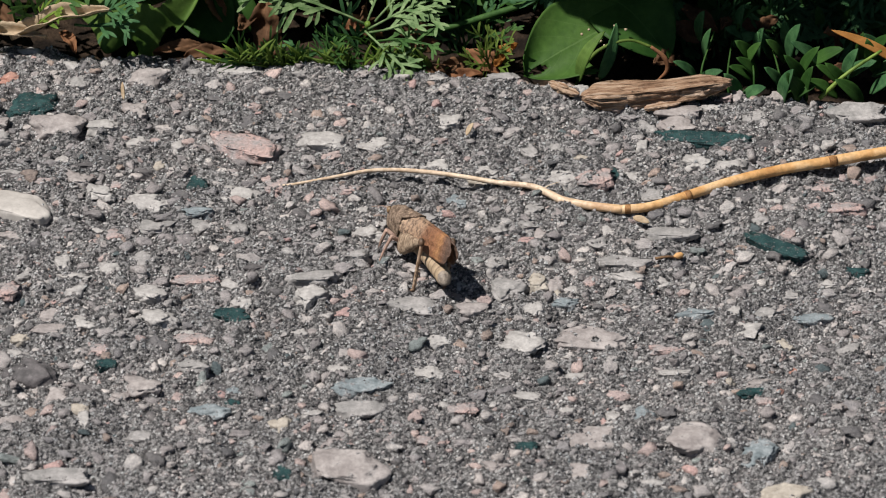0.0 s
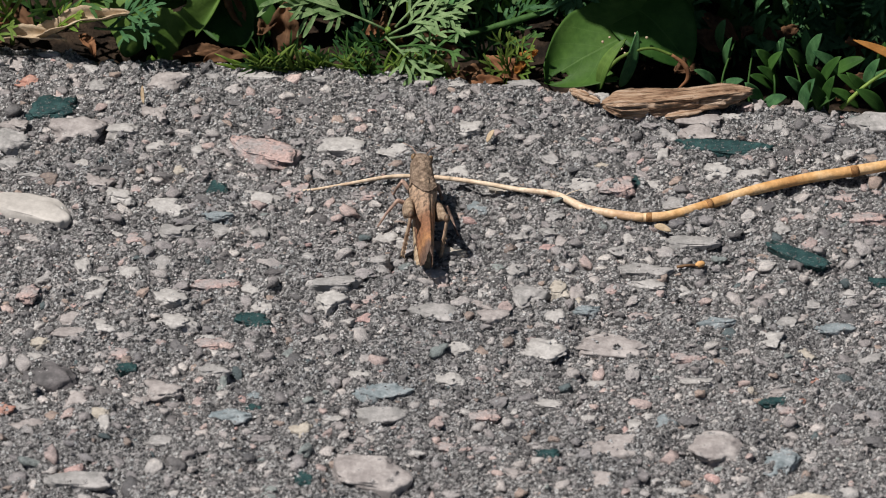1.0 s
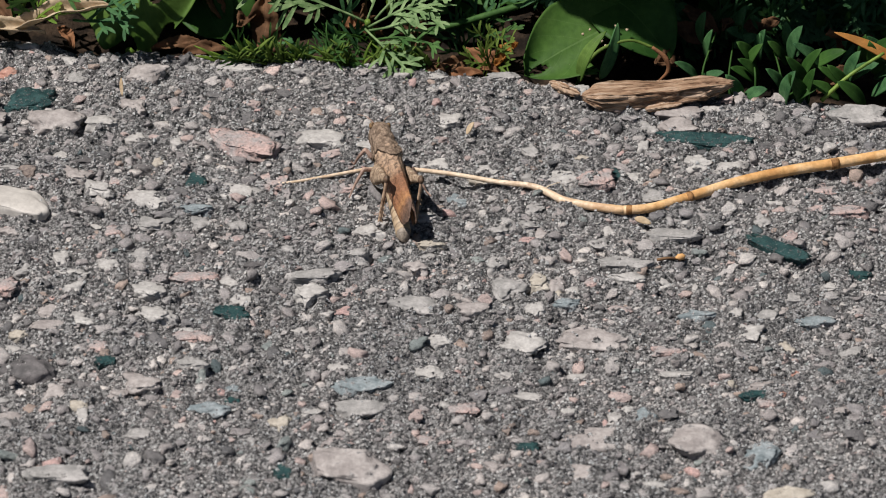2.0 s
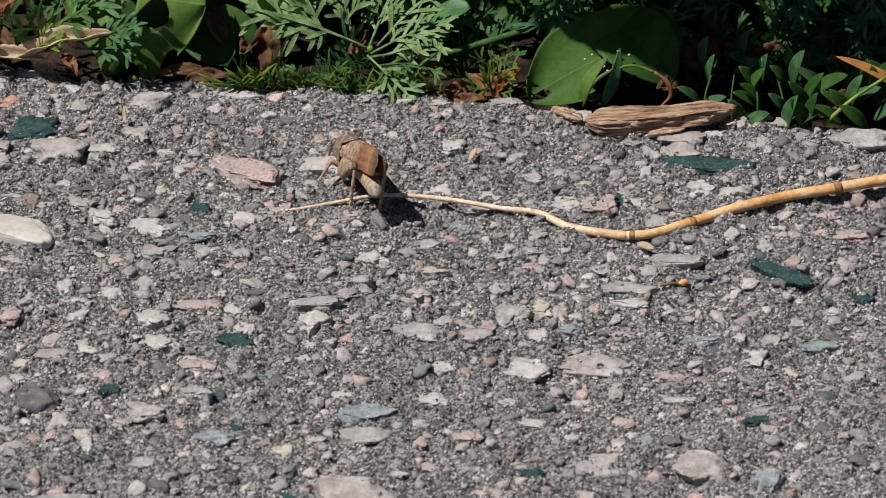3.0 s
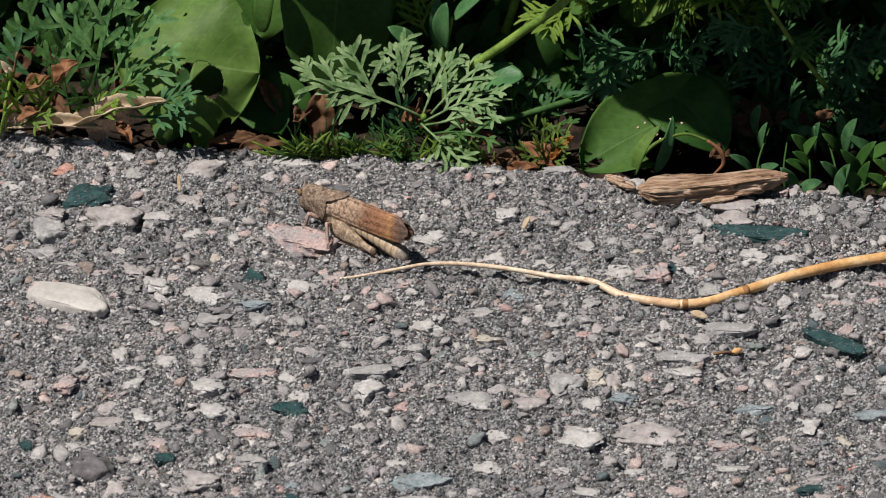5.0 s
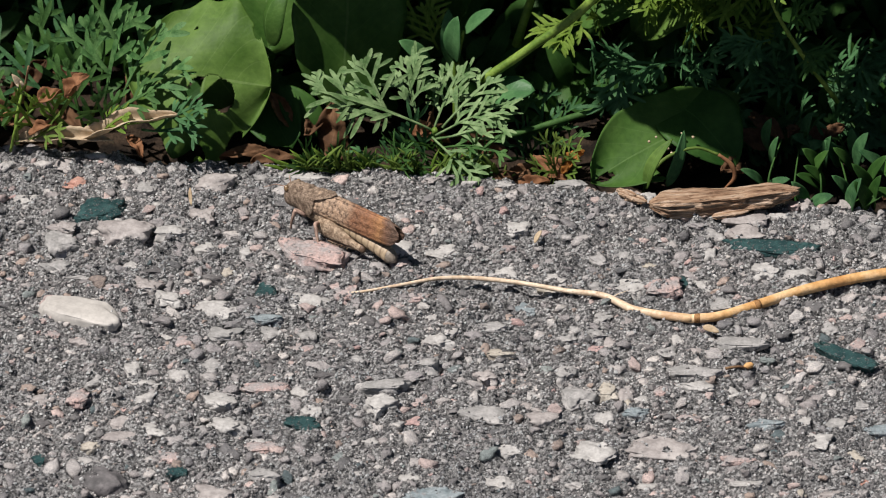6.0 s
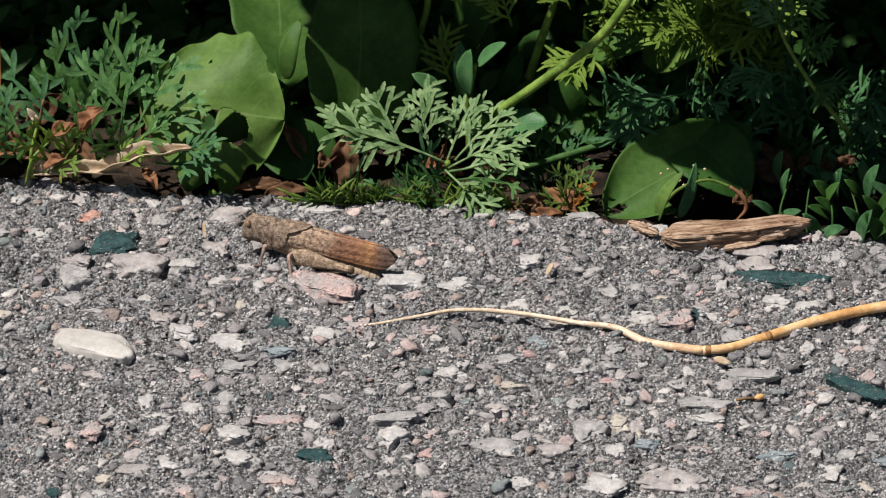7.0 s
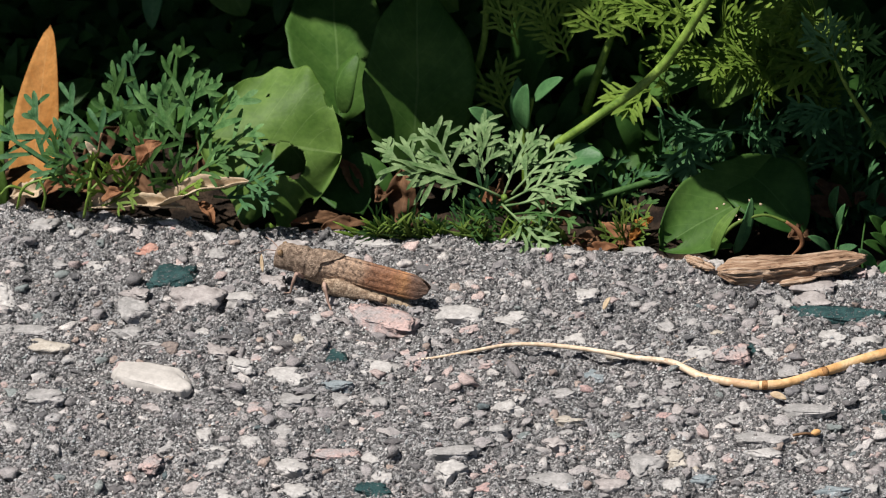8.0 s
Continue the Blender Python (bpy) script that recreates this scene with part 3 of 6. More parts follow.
stone(-0.0490, -0.0670, 0.0037, 0.0046, 0, "teal")
stone(-0.0840, -0.0740, 0.0044, 0.0062, 0, "pale")
stone(-0.0410, -0.0580, 0.0044, 0.0051, 0, "grey")
stone(0.0280, -0.0200, 0.0029, 0.0036, 0, "beige")
stone(0.0290, -0.0240, 0.0073, 0.0036, 0, "blue")
stone(0.0440, -0.0140, 0.0088, 0.0036, -14, "pale")
stone(0.0530, -0.0140, 0.0059, 0.0041, 0, "pale")
stone(0.0660, -0.0420, 0.0066, 0.0077, 0, "mauve")
stone(0.0770, -0.0300, 0.0051, 0.0051, 0, "grey")
stone(0.0690, -0.0290, 0.0037, 0.0046, 0, "pale")
stone(0.0750, -0.0660, 0.0044, 0.0036, 0, "pink")
stone(0.0670, -0.0580, 0.0029, 0.0036, 0, "beige")
stone(0.0750, -0.0580, 0.0081, 0.0036, 0, "mauve")
stone(0.0830, -0.0530, 0.0059, 0.0026, 0, "red")
stone(0.0430, -0.0670, 0.0037, 0.0046, 0, "pale")
stone(0.0630, -0.0570, 0.0029, 0.0036, 0, "pink")
stone(0.0830, -0.0200, 0.0059, 0.0041, 0, "grey")
stone(0.0810, -0.0260, 0.0044, 0.0051, 0, "mauve")
stone(0.0930, -0.0160, 0.0059, 0.0036, 0, "pale")
stone(0.0600, -0.0190, 0.0022, 0.0036, 0, "pale")
stone(0.0800, -0.0420, 0.0059, 0.0051, 0, "beige")
stone(-0.1130, 0.0930, 0.0062, 0.0093, 0, "mauve")
stone(-0.0950, 0.0910, 0.0044, 0.0046, 0, "pale")
stone(-0.1390, 0.0950, 0.0073, 0.0062, 0, "mauve")
stone(-0.1060, 0.0970, 0.0059, 0.0036, 0, "pale")
stone(-0.0730, 0.0900, 0.0065, 0.0057, 0, "mauve")
stone(-0.0630, 0.0890, 0.0053, 0.0041, 0, "grey")
stone(0.0150, 0.0840, 0.0097, 0.0046, 0, "grey")
stone(-0.0020, 0.0820, 0.0062, 0.0036, 0, "pale")
stone(-0.0940, 0.0820, 0.0065, 0.0057, 0, "grey")
stone(0.0020, 0.0610, 0.0059, 0.0067, 0, "pale")
stone(0.0510, 0.0590, 0.0053, 0.0051, 0, "grey")
stone(-0.1340, 0.0750, 0.0073, 0.0031, 0, "grey")
stone(-0.0760, 0.0910, 0.0044, 0.0036, 0, "grey")
stone(-0.0360, 0.0850, 0.0059, 0.0031, 0, "grey")
stone(-0.0200, 0.0840, 0.0053, 0.0031, 0, "mauve")
stone(-0.1280, 0.0940, 0.0044, 0.0031, 0, "pale")


def free_spot(x, y, r):
    for a, b, _, _, turn, p, q in TAKEN:
        dx, dy = x - a, y - b
        if abs(dx) > p + r or abs(dy) > p + q + r:
            continue
        u, v = dx * math.cos(turn) + dy * math.sin(turn), dy * math.cos(turn) - dx * math.sin(turn)
        if (u / (p + r * 0.6)) ** 2 + (v / (q + r * 0.6)) ** 2 < 1:
            return False
    return True


def scatter(count, low, high, seed, cells, gap):
    """Places for pebbles that keep clear of one another: x, y, radius."""
    r = np.random.RandomState(seed)
    out = []
    radii = np.sort(low * (high / low) ** (r.rand(count) ** 1.7))[::-1]
    for rad in radii:
        for _ in range(6):
            x = r.uniform(-0.18, 0.15)
            y = r.uniform(-0.15, 0.116)
            if y > float(edge_y(x)) + 0.0005:
                continue
            key = (int(x / 0.006), int(y / 0.006))
            near = [q for i in (-1, 0, 1) for j in (-1, 0, 1) for q in cells.get((key[0] + i, key[1] + j), ())]
            if any((x - a) ** 2 + (y - b) ** 2 < (gap * (rad + c)) ** 2 for a, b, c in near) or not free_spot(x, y, rad):
                continue
            cells.setdefault(key, []).append((x, y, rad))
            out.append((x, y, rad))
            break
    return out


def joined(name, pts, tris, mat, label, smooth=False):
    me = bpy.data.meshes.new(name)
    me.vertices.add(len(pts))
    me.vertices.foreach_set("co", pts.astype(np.float32).ravel())
    me.loops.add(tris.size)
    me.loops.foreach_set("vertex_index", tris.ravel().astype(np.int32))
    me.polygons.add(len(tris))
    me.polygons.foreach_set("loop_start", np.arange(0, tris.size, 3, dtype=np.int32))
    me.update(calc_edges=True)
    tagged(part_mesh(name, me, mat, PAVEMENT, label, smooth), kind="stuff")


def build_gravel():
    cells = {}
    middle = scatter(2300, 0.0012, 0.0027, 5, cells, 0.92)
    small = scatter(11000, 0.0004, 0.0012, 6, cells, 0.9)
    r = np.random.RandomState(8)
    shapes = [pebble_shape(3, 300 + k, 0.62, 0.3) for k in range(14)]
    coarse = [pebble_shape(2, 320 + k, 0.62, 0.3) for k in range(14)]
    shared = []
    for v, f in shapes:
        me = bpy.data.meshes.new("pebble")
        me.from_pydata(v.tolist(), [], f.tolist())
        me.materials.append(MAT_PEBBLE)
        me.polygons.foreach_set("use_smooth", [True] * len(f))
        shared.append(me)
    heights = relief(np.array([p[0] for p in middle]), np.array([p[1] for p in middle]))
    own = [k for k, p in enumerate(middle) if abs(p[0]) < 0.1 and -0.085 < p[1] < 0.085][:90]
    chosen = set(own)
    for k in own:
        x, y, rad = middle[k]
        ob = new("pebble", shared[k % len(shared)])
        ob.parent = PAVEMENT
        ob.location = (x, y, heights[k] - rad * 0.2)
        ob.rotation_euler = (r.normal(0, 0.15), r.normal(0, 0.15), r.rand() * 6.28)
        ob.scale = (rad * r.uniform(1.0, 1.35), rad * r.uniform(0.7, 1.0), rad * r.uniform(0.3, 0.55))
    rest = [(p, heights[k], 2) for k, p in enumerate(middle) if k not in chosen]
    hs = -0.0002 + relief(np.array([p[0] for p in small]), np.array([p[1] for p in small]))
    rest += [(p, h, 1) for p, h in zip(small, hs)]
    shapes1 = [pebble_shape(2, 400 + k, 0.62, 0.3) for k in range(40)]
    pts, tris, base = [], [], 0
    for n, ((x, y, rad), h, level) in enumerate(rest):
        v, f = coarse[n % 14] if level == 2 else shapes1[n % 40]
        a = r.rand() * 6.28
        c, s = math.cos(a), math.sin(a)
        w = v * (rad * r.uniform(0.95, 1.4), rad * r.uniform(0.65, 1.0), rad * r.uniform(0.35, 0.7))
        t = r.normal(0, 0.2)
        w = np.stack([w[:, 0] * c - w[:, 1] * s, w[:, 0] * s + w[:, 1] * c, w[:, 2] + t * w[:, 0]], -1)
        drop = 0.0014 * max(0.0, (y - float(edge_y(x)) + 0.006) / 0.006) ** 2
        pts.append(w + (x, y, h - rad * 0.2 - drop))
        tris.append(f + base)
        base += len(v)
    joined("gravel", np.concatenate(pts), np.concatenate(tris), MAT_GRIT, "small mixed gravel embedded in the asphalt", True)
    tiny = 130000
    tx, ty = r.uniform(-0.175, 0.145, tiny), r.uniform(-0.14, 0.116, tiny)
    keep = ty < edge_y(tx)
    tx, ty = tx[keep], ty[keep]
    th = relief(tx, ty) - 0.0014 * np.maximum(0, (ty - edge_y(tx) + 0.006) / 0.006) ** 2
    eight = np.array([(1, 0, 0), (-1, 0, 0), (0, 1, 0), (0, -1, 0), (0, 0, 1), (0, 0, -1)], float)
    faces = np.array([(0, 2, 4), (2, 1, 4), (1, 3, 4), (3, 0, 4), (2, 0, 5), (1, 2, 5), (3, 1, 5), (0, 3, 5)])
    size = 0.00016 * (3.2 ** r.rand(len(tx)))
    turn = r.rand(len(tx)) * 6.28
    w = eight[None] * size[:, None, None] * r.uniform(0.6, 1.5, (len(tx), 6, 1))
    c, s = np.cos(turn)[:, None], np.sin(turn)[:, None]
    w = np.stack([w[..., 0] * c - w[..., 1] * s + 0.3 * w[..., 2], w[..., 0] * s + w[..., 1] * c, w[..., 2]], -1) + np.stack([tx, ty, th + size * 0.3], -1)[:, None]
    grain_tris = ((faces[None] + 6 * np.arange(len(tx))[:, None, None]).reshape(-1, 3))
    joined("grains", w.reshape(-1, 3), grain_tris, MAT_GRAIN, "fine salt-and-pepper grains of the worn asphalt")


# ---- plants ----
def spot(u, v, depth):
    """A place among the plants: u across, v downwards (steps of about 0.15 mm), at a depth behind the middle of the pavement."""
    return Vector((-0.1501 + 1.466e-4 * u + (1.466e-4 * u - 0.115) * 0.65 * (depth - 0.1), depth, 0.0633 - 1.685e-4 * v - 0.569 * (depth - 0.1)))


TOWARDS = Vector((-0.25, -0.42, 0.87)).normalized()


def leaf_mesh(bm, base, tip, width, facing=TOWARDS, bow=0.1, cup=0.15, shape=0.8, wave=0.0, teeth=0.0, cells=(14, 8), bites=(), seed=0, curl=0.0, crumple=0.0, ragged=0.0):
    """A leaf blade from base to tip, bowed towards facing, with its own coordinates; bites: ellipses eaten out (u, v, ru, rv)."""
    uv = bm.loops.layers.uv.verify()
    base, tip = Vector(base), Vector(tip)
    axis = tip - base
    length = axis.length
    d = axis / length
    n = (Vector(facing) - d * d.dot(Vector(facing))).normalized()
    s = d.cross(n)
    r = random.Random(seed)
    ph = r.random() * 6
    nu, nv = cells
    rows = []
    for i in range(nu + 1):
        u = i / nu
        half = width / 2 * max(0.0, math.sin(math.pi * u ** shape)) ** 0.62
        if teeth:
            half *= 1 + teeth * (abs((u * 7 + 0.3 * math.sin(u * 9 + ph)) % 1 - 0.5) - 0.25)
        row = []
        for j in range(nv + 1):
            v = 2 * j / nv - 1
            lift = bow * length * math.sin(math.pi * u * 0.9) + cup * abs(v) ** 1.5 * half - curl * length * u ** 3
            lift += wave * width * math.sin(5.5 * u + 2.2 * v + ph) * abs(v) * 0.5
            if crumple:
                lift += crumple * width * noise.noise(Vector((u * 4.5, v * 1.6, seed * 3.1)))
            jag = 1 + (0.05 * r.random() * abs(v) ** 8 if teeth > 0.2 else 0) + ragged * noise.noise(Vector((u * 6.5, 3.0 if v > 0 else -3.0, seed * 1.7))) * abs(v)
            row.append((bm.verts.new(base + d * length * u + s * v * half * jag + n * lift), (u, j / nv)))
        rows.append(row)
    for a, b in zip(rows, rows[1:]):
        for j in range(nv):
            q = (a[j], a[j + 1], b[j + 1], b[j])
            cu, cv = sum(p[1][0] for p in q) / 4, sum(p[1][1] for p in q) / 4
            if any(((cu - bu) / ru) ** 2 + ((cv - bv) / rv) ** 2 < 1 + 0.25 * noise.noise(Vector((cu * 14, cv * 14, 3))) for bu, bv, ru, rv in bites):
                continue
            if len({p[0].co.to_tuple(7) for p in q}) < 3:
                continue
            f = bm.faces.new([p[0] for p in q])
            for loop, p in zip(f.loops, q):
                loop[uv].uv = p[1]


def broad_leaf(parent, base, tip, width, mat, label="", **more):
    bm = bmesh.new()
    leaf_mesh(bm, base, tip, width, **more)
    bmesh.ops.delete(bm, geom=[v for v in bm.verts if not v.link_faces], context="VERTS")
    ob = part("leaf", bm, mat, parent, label)
    m = ob.modifiers.new("thickness", "SOLIDIFY")
    m.thickness = 0.00025
    return ob


def lobe(bm, uv, base, d, s, n, length, width, droop):
    """One narrow leaflet of a divided leaf, folded along its middle."""
    rows = []
    for u, w in ((0, 0.60), (0.30, 0.74), (0.64, 1.0), (0.87, 0.78), (1, 0.24)):
        c = base + d * length * u + n * (0.06 * math.sin(u * 3.0) - droop * u * u) * length + s * 0.5 * droop * u * u * length
        h = width / 2 * w
        rows.append([(bm.verts.new(c - s * h + n * h * 0.25), (u, 0.1)), (bm.verts.new(c), (u, 0.5)), (bm.verts.new(c + s * h + n * h * 0.25), (u, 0.9))])
    for a, b in zip(rows, rows[1:]):
        for j in (0, 1):
            f = bm.faces.new((a[j][0], a[j + 1][0], b[j + 1][0], b[j][0]))
            for loop, p in zip(f.loops, (a[j], a[j + 1], b[j + 1], b[j])):
                loop[uv].uv = p[1]


def frond_mesh(bm, base, tip, width, facing=TOWARDS, pairs=6, thick=1.0, bow=0.12, seed=0, start=0.25, stem=0.00038):
    """A twice-divided leaf: a midrib, side branches and narrow lobes on each."""
    uv = bm.loops.layers.uv.verify()
    r = random.Random(seed)
    base, tip = Vector(base), Vector(tip)
    axis = tip - base
    length = axis.length
    d = axis / length
    n = (Vector(facing) - d * d.dot(Vector(facing))).normalized()
    s = d.cross(n)

    def rib(u):
        return base + d * length * u + n * bow * length * math.sin(math.pi * u * 0.85) + s * 0.04 * length * math.sin(3 * u + seed)

    tube(bm, [rib(k / 7) for k in range(8)], [stem * (1 - 0.75 * k / 7) for k in range(8)], 5)
    size = width * 0.5
    ribbon = rib(0.97) - rib(start * 0.7)
    lobe(bm, uv, rib(start * 0.7), ribbon.normalized(), ribbon.normalized().cross(n).normalized(), n, ribbon.length, thick * size * 0.13, -0.02)
    w = thick * size * 0.165
    for k in range(2 * pairs):
        side = 1 if k % 2 else -1
        u = start + (0.90 - start) * (k + r.uniform(-0.3, 0.3)) / max(1, 2 * pairs - 1)
        p = rib(min(0.95, max(start * 0.9, u)))
        reach = 1.25 * size * (0.50 + 0.66 * math.sin(math.pi * (0.25 + 0.62 * (u - start) / (1 - start)))) * r.uniform(0.82, 1.15)
        ang = radians(r.uniform(34, 52))
        bd = (d * math.cos(ang) + s * side * math.sin(ang) + n * r.uniform(-0.25, 0.35)).normalized()
        bs = bd.cross(n).normalized()
        bn = bs.cross(bd)
        lobe(bm, uv, p, bd, bs, bn, reach, w, r.uniform(-0.08, 0.2))
        forks = ((0.36, -1), (0.48, 1)) if pairs < 4 else ((0.30, -1), (0.36, 1), (0.58, -1), (0.62, 1))
        for q, e in forks:
            if r.random() < 0.22:
                continue
            a2 = radians(r.uniform(28, 46)) * e
            ld = (bd * math.cos(a2) + bs * math.sin(a2) + bn * r.uniform(-0.2, 0.25)).normalized()
            lobe(bm, uv, p + bd * reach * q, ld, ld.cross(bn).normalized(), bn, reach * (0.88 - 0.44 * q) * r.uniform(0.8, 1.2), w * r.uniform(0.75, 0.95), r.uniform(-0.05, 0.25))
    for a in (-32, 0, 32):
        ld = (d * math.cos(radians(a)) + s * math.sin(radians(a))).normalized()
        lobe(bm, uv, rib(0.94), ld, ld.cross(n).normalized(), n, size * 0.5 * r.uniform(0.8, 1.1), w, 0.05)


def frond(parent, base, tip, width, mat, label="", **more):
    bm = bmesh.new()
    frond_mesh(bm, base, tip, width, **more)
    return part("leaf", bm, mat, parent, label)


def stalk(parent, points, radii, mat, name="stem", label="", sides=8):
    bm = bmesh.new()
    pts = curve_points(points, 6)
    rr = np.interp(np.linspace(0, 1, len(pts)), np.linspace(0, 1, len(radii)), radii)
    tube(bm, pts, rr, sides)
    return part(name, bm, mat, parent, label)


def weed(name, label, group=""):
    return thing(name, (0, 0, 0), label, "weed", group)


# forward limit of the unseen canopy added to shade the weeds, along the edge
SHADE_CANOPY_X = (-0.30, -0.062, -0.052, -0.043, -0.025, 0.010, 0.030, 0.045, 0.060, 0.30)
SHADE_CANOPY_FRONT = (0.154, 0.154, 0.150, 0.118, 0.120, 0.106, 0.095, 0.090, 0.086, 0.084)


def build_plants():
    # feathery weed beside the dead leaf
    p = weed("feathery_weed", "feathery green weed with finely divided leaves at the pavement edge", "feathery weeds")
    root = (-0.1107, 0.1030, 0.0001)
    crown = (-0.1058, 0.1000, 0.0134)
    for k, (a, tip, w, mat, pairs) in enumerate((
        ((300, 265, 0.130), (325, 86, 0.134), 96, MAT_FROND, 2), ((272, 265, 0.130), (243, 92, 0.134), 86, MAT_FROND_DARK, 2), ((255, 300, 0.120), (203, 148, 0.128), 92, MAT_FROND, 2),
        ((300, 295, 0.108), (285, 158, 0.114), 100, MAT_FROND_MID, 2), ((320, 300, 0.105), (352, 146, 0.110), 112, MAT_FROND_MID, 2), ((340, 300, 0.103), (420, 168, 0.108), 104, MAT_FROND_MID, 2),
        ((345, 305, 0.101), (442, 232, 0.103), 92, MAT_FROND_MID, 2), ((225, 312, 0.112), (128, 186, 0.122), 92, MAT_FROND_DARK, 2), ((165, 322, 0.108), (62, 200, 0.118), 90, MAT_FROND_DARK, 2),
        ((160, 325, 0.105), (12, 242, 0.112), 86, MAT_FROND_DARK, 2), ((200, 325, 0.103), (88, 272, 0.104), 76, MAT_FROND, 2), ((405, 345, 0.096), (486, 300, 0.093), 66, MAT_FROND_DARK, 3),
        ((380, 342, 0.096), (472, 346, 0.091), 62, MAT_FROND_DARK, 2), ((300, 332, 0.099), (398, 284, 0.098), 76, MAT_FROND, 2), ((240, 345, 0.100), (214, 284, 0.098), 62, MAT_FROND_YELLOW, 2),
        ((200, 352, 0.100), (158, 292, 0.097), 60, MAT_FROND_YELLOW, 2), ((325, 346, 0.098), (298, 288, 0.096), 66, MAT_FROND, 2), ((280, 340, 0.102), (248, 226, 0.105), 90, MAT_FROND, 2),
        ((180, 362, 0.098), (236, 338, 0.094), 56, MAT_GRASS, 2), ((300, 352, 0.097), (355, 322, 0.094), 60, MAT_FROND_YELLOW, 2), ((140, 345, 0.100), (112, 300, 0.099), 56, MAT_FROND, 2))):
        frond(p, spot(*a), spot(*tip), 1.466e-4 * w, mat, seed=k + 1, pairs=pairs, start=0.35, thick=1.5, bow=0.02 + 0.05 * (k % 3))
    for k, (a, m2, e) in enumerate(((root, (-0.1082, 0.1010, 0.0060), crown), (root, (-0.1154, 0.0990, 0.0089), (-0.1261, 0.1000, 0.0175)), (root, (-0.1028, 0.0960, 0.0082), (-0.0910, 0.0940, 0.0119)), ((-0.1265, 0.0980, 0.0023), (-0.1265, 0.0980, 0.0094), (-0.1244, 0.1010, 0.0178)))):
        stalk(p, (a, m2, e), (0.0006, 0.0005, 0.0004), MAT_STEM)
    for k, (a, m2, e) in enumerate((((-0.1457, 0.1000, 0.0013), (-0.1431, 0.0990, 0.0087), (-0.1343, 0.1000, 0.0115)), ((-0.1390, 0.0990, 0.0016), (-0.1380, 0.0980, 0.0068), (-0.1394, 0.0990, 0.0107)), ((-0.1283, 0.0980, 0.0000), (-0.1262, 0.0970, 0.0083), (-0.1219, 0.1000, 0.0116)), ((-0.1413, 0.1020, 0.0044), (-0.1470, 0.1010, 0.0075), (-0.1499, 0.1000, 0.0055)))):
        stalk(p, (a, m2, e), (0.0004, 0.0004, 0.0003), MAT_STEM, sides=6)
    stalk(p, ((-0.1159, 0.1030, -0.0011), (-0.1159, 0.1000, 0.0083), (-0.1111, 0.0980, 0.0179)), (0.0007, 0.0006, 0.0005), MAT_STEM)
    q = weed("dry_sprig", "small withered straw-brown flower sprig on the weed")
    for k, (a, b) in enumerate((((-0.1274, 0.1000, 0.0217), 0.0020), ((-0.1253, 0.1000, 0.0197), 0.0017), ((-0.1263, 0.0990, 0.0192), 0.0018))):
        broad_leaf(q, (-0.1244, 0.1005, 0.0164), a, b, MAT_DEAD_TAN, seed=k, cells=(6, 4))
    stalk(q, ((-0.1252, 0.1020, 0.0121), (-0.1244, 0.1005, 0.0164), (-0.1229, 0.0990, 0.0246)), (0.0004, 0.0004, 0.0003), MAT_STEM_BROWN, sides=6)

    # upright dead leaf and the blades beside it
    d = thing("dead_leaf", (0, 0, 0), "upright withered orange-brown lance-shaped leaf", "dead leaf")
    broad_leaf(d, (-0.1439, 0.1200, -0.0070), (-0.1400, 0.1550, 0.0255), 0.0134, MAT_DEAD_ORANGE, bow=0.03, cup=0.25, shape=0.55, wave=0.05, cells=(20, 8), seed=3)
    g = weed("grass_blade", "pale green blade at the edge of the weeds")
    broad_leaf(g, (-0.1512, 0.1120, -0.0024), (-0.1495, 0.1200, 0.0270), 0.0048, MAT_LEAF, seed=4, shape=0.7)
    broad_leaf(g, (-0.1502, 0.1080, -0.0034), (-0.1542, 0.1120, 0.0146), 0.0070, MAT_LEAF, seed=5, shape=0.9)

    # broad-leaved weed with eaten leaves
    b = weed("broad_leaved_weed", "broad-leaved green weed with insect-eaten rounded leaves", "broad-leaved weeds")
    broad_leaf(b, spot(352, 236, 0.116), spot(604, 268, 0.113), 0.0425, MAT_LEAF, "large pale green leaf with eaten holes", bow=0.05, cup=-0.12, shape=1.12, wave=0.16, ragged=0.20,
               cells=(120, 96), bites=((0.60, 0.585, 0.16, 0.105), (0.71, 0.62, 0.06, 0.09), (0.80, 0.98, 0.05, 0.09), (0.58, 1.0, 0.04, 0.05), (0.44, 0.19, 0.012, 0.010), (0.86, 0.03, 0.03, 0.05)), seed=6, facing=Vector((-0.15, -0.75, 0.65)))
    broad_leaf(b, (-0.0629, 0.1300, 0.0109), (-0.0661, 0.1720, 0.0364), 0.0266, MAT_LEAF_MID, bow=0.03, cup=0.1, shape=0.85, wave=0.10, ragged=0.12, cells=(26, 20), seed=7, facing=Vector((0.2, -0.8, 0.5)))
    broad_leaf(b, (-0.0626, 0.1220, 0.0180), (-0.0567, 0.1260, 0.0335), 0.0098, MAT_LEAF_MID, bow=0.25, cup=-0.5, shape=0.8, cells=(16, 12), seed=8, facing=Vector((-0.8, -0.5, 0.3)))
    broad_leaf(b, (-0.0435, 0.1220, -0.0024), (-0.0430, 0.1450, 0.0442), 0.0315, MAT_LEAF_MID, "large deep green leaf in shade", bow=0.04, cup=0.12, shape=0.9, wave=0.07, ragged=0.12, cells=(26, 20), seed=9, facing=Vector((0.35, -0.9, 0.1)))
    broad_leaf(b, (-0.0567, 0.1120, -0.0069), (-0.0693, 0.1400, 0.0017), 0.0154, MAT_LEAF_SHADED, seed=10, cells=(16, 10), wave=0.1)
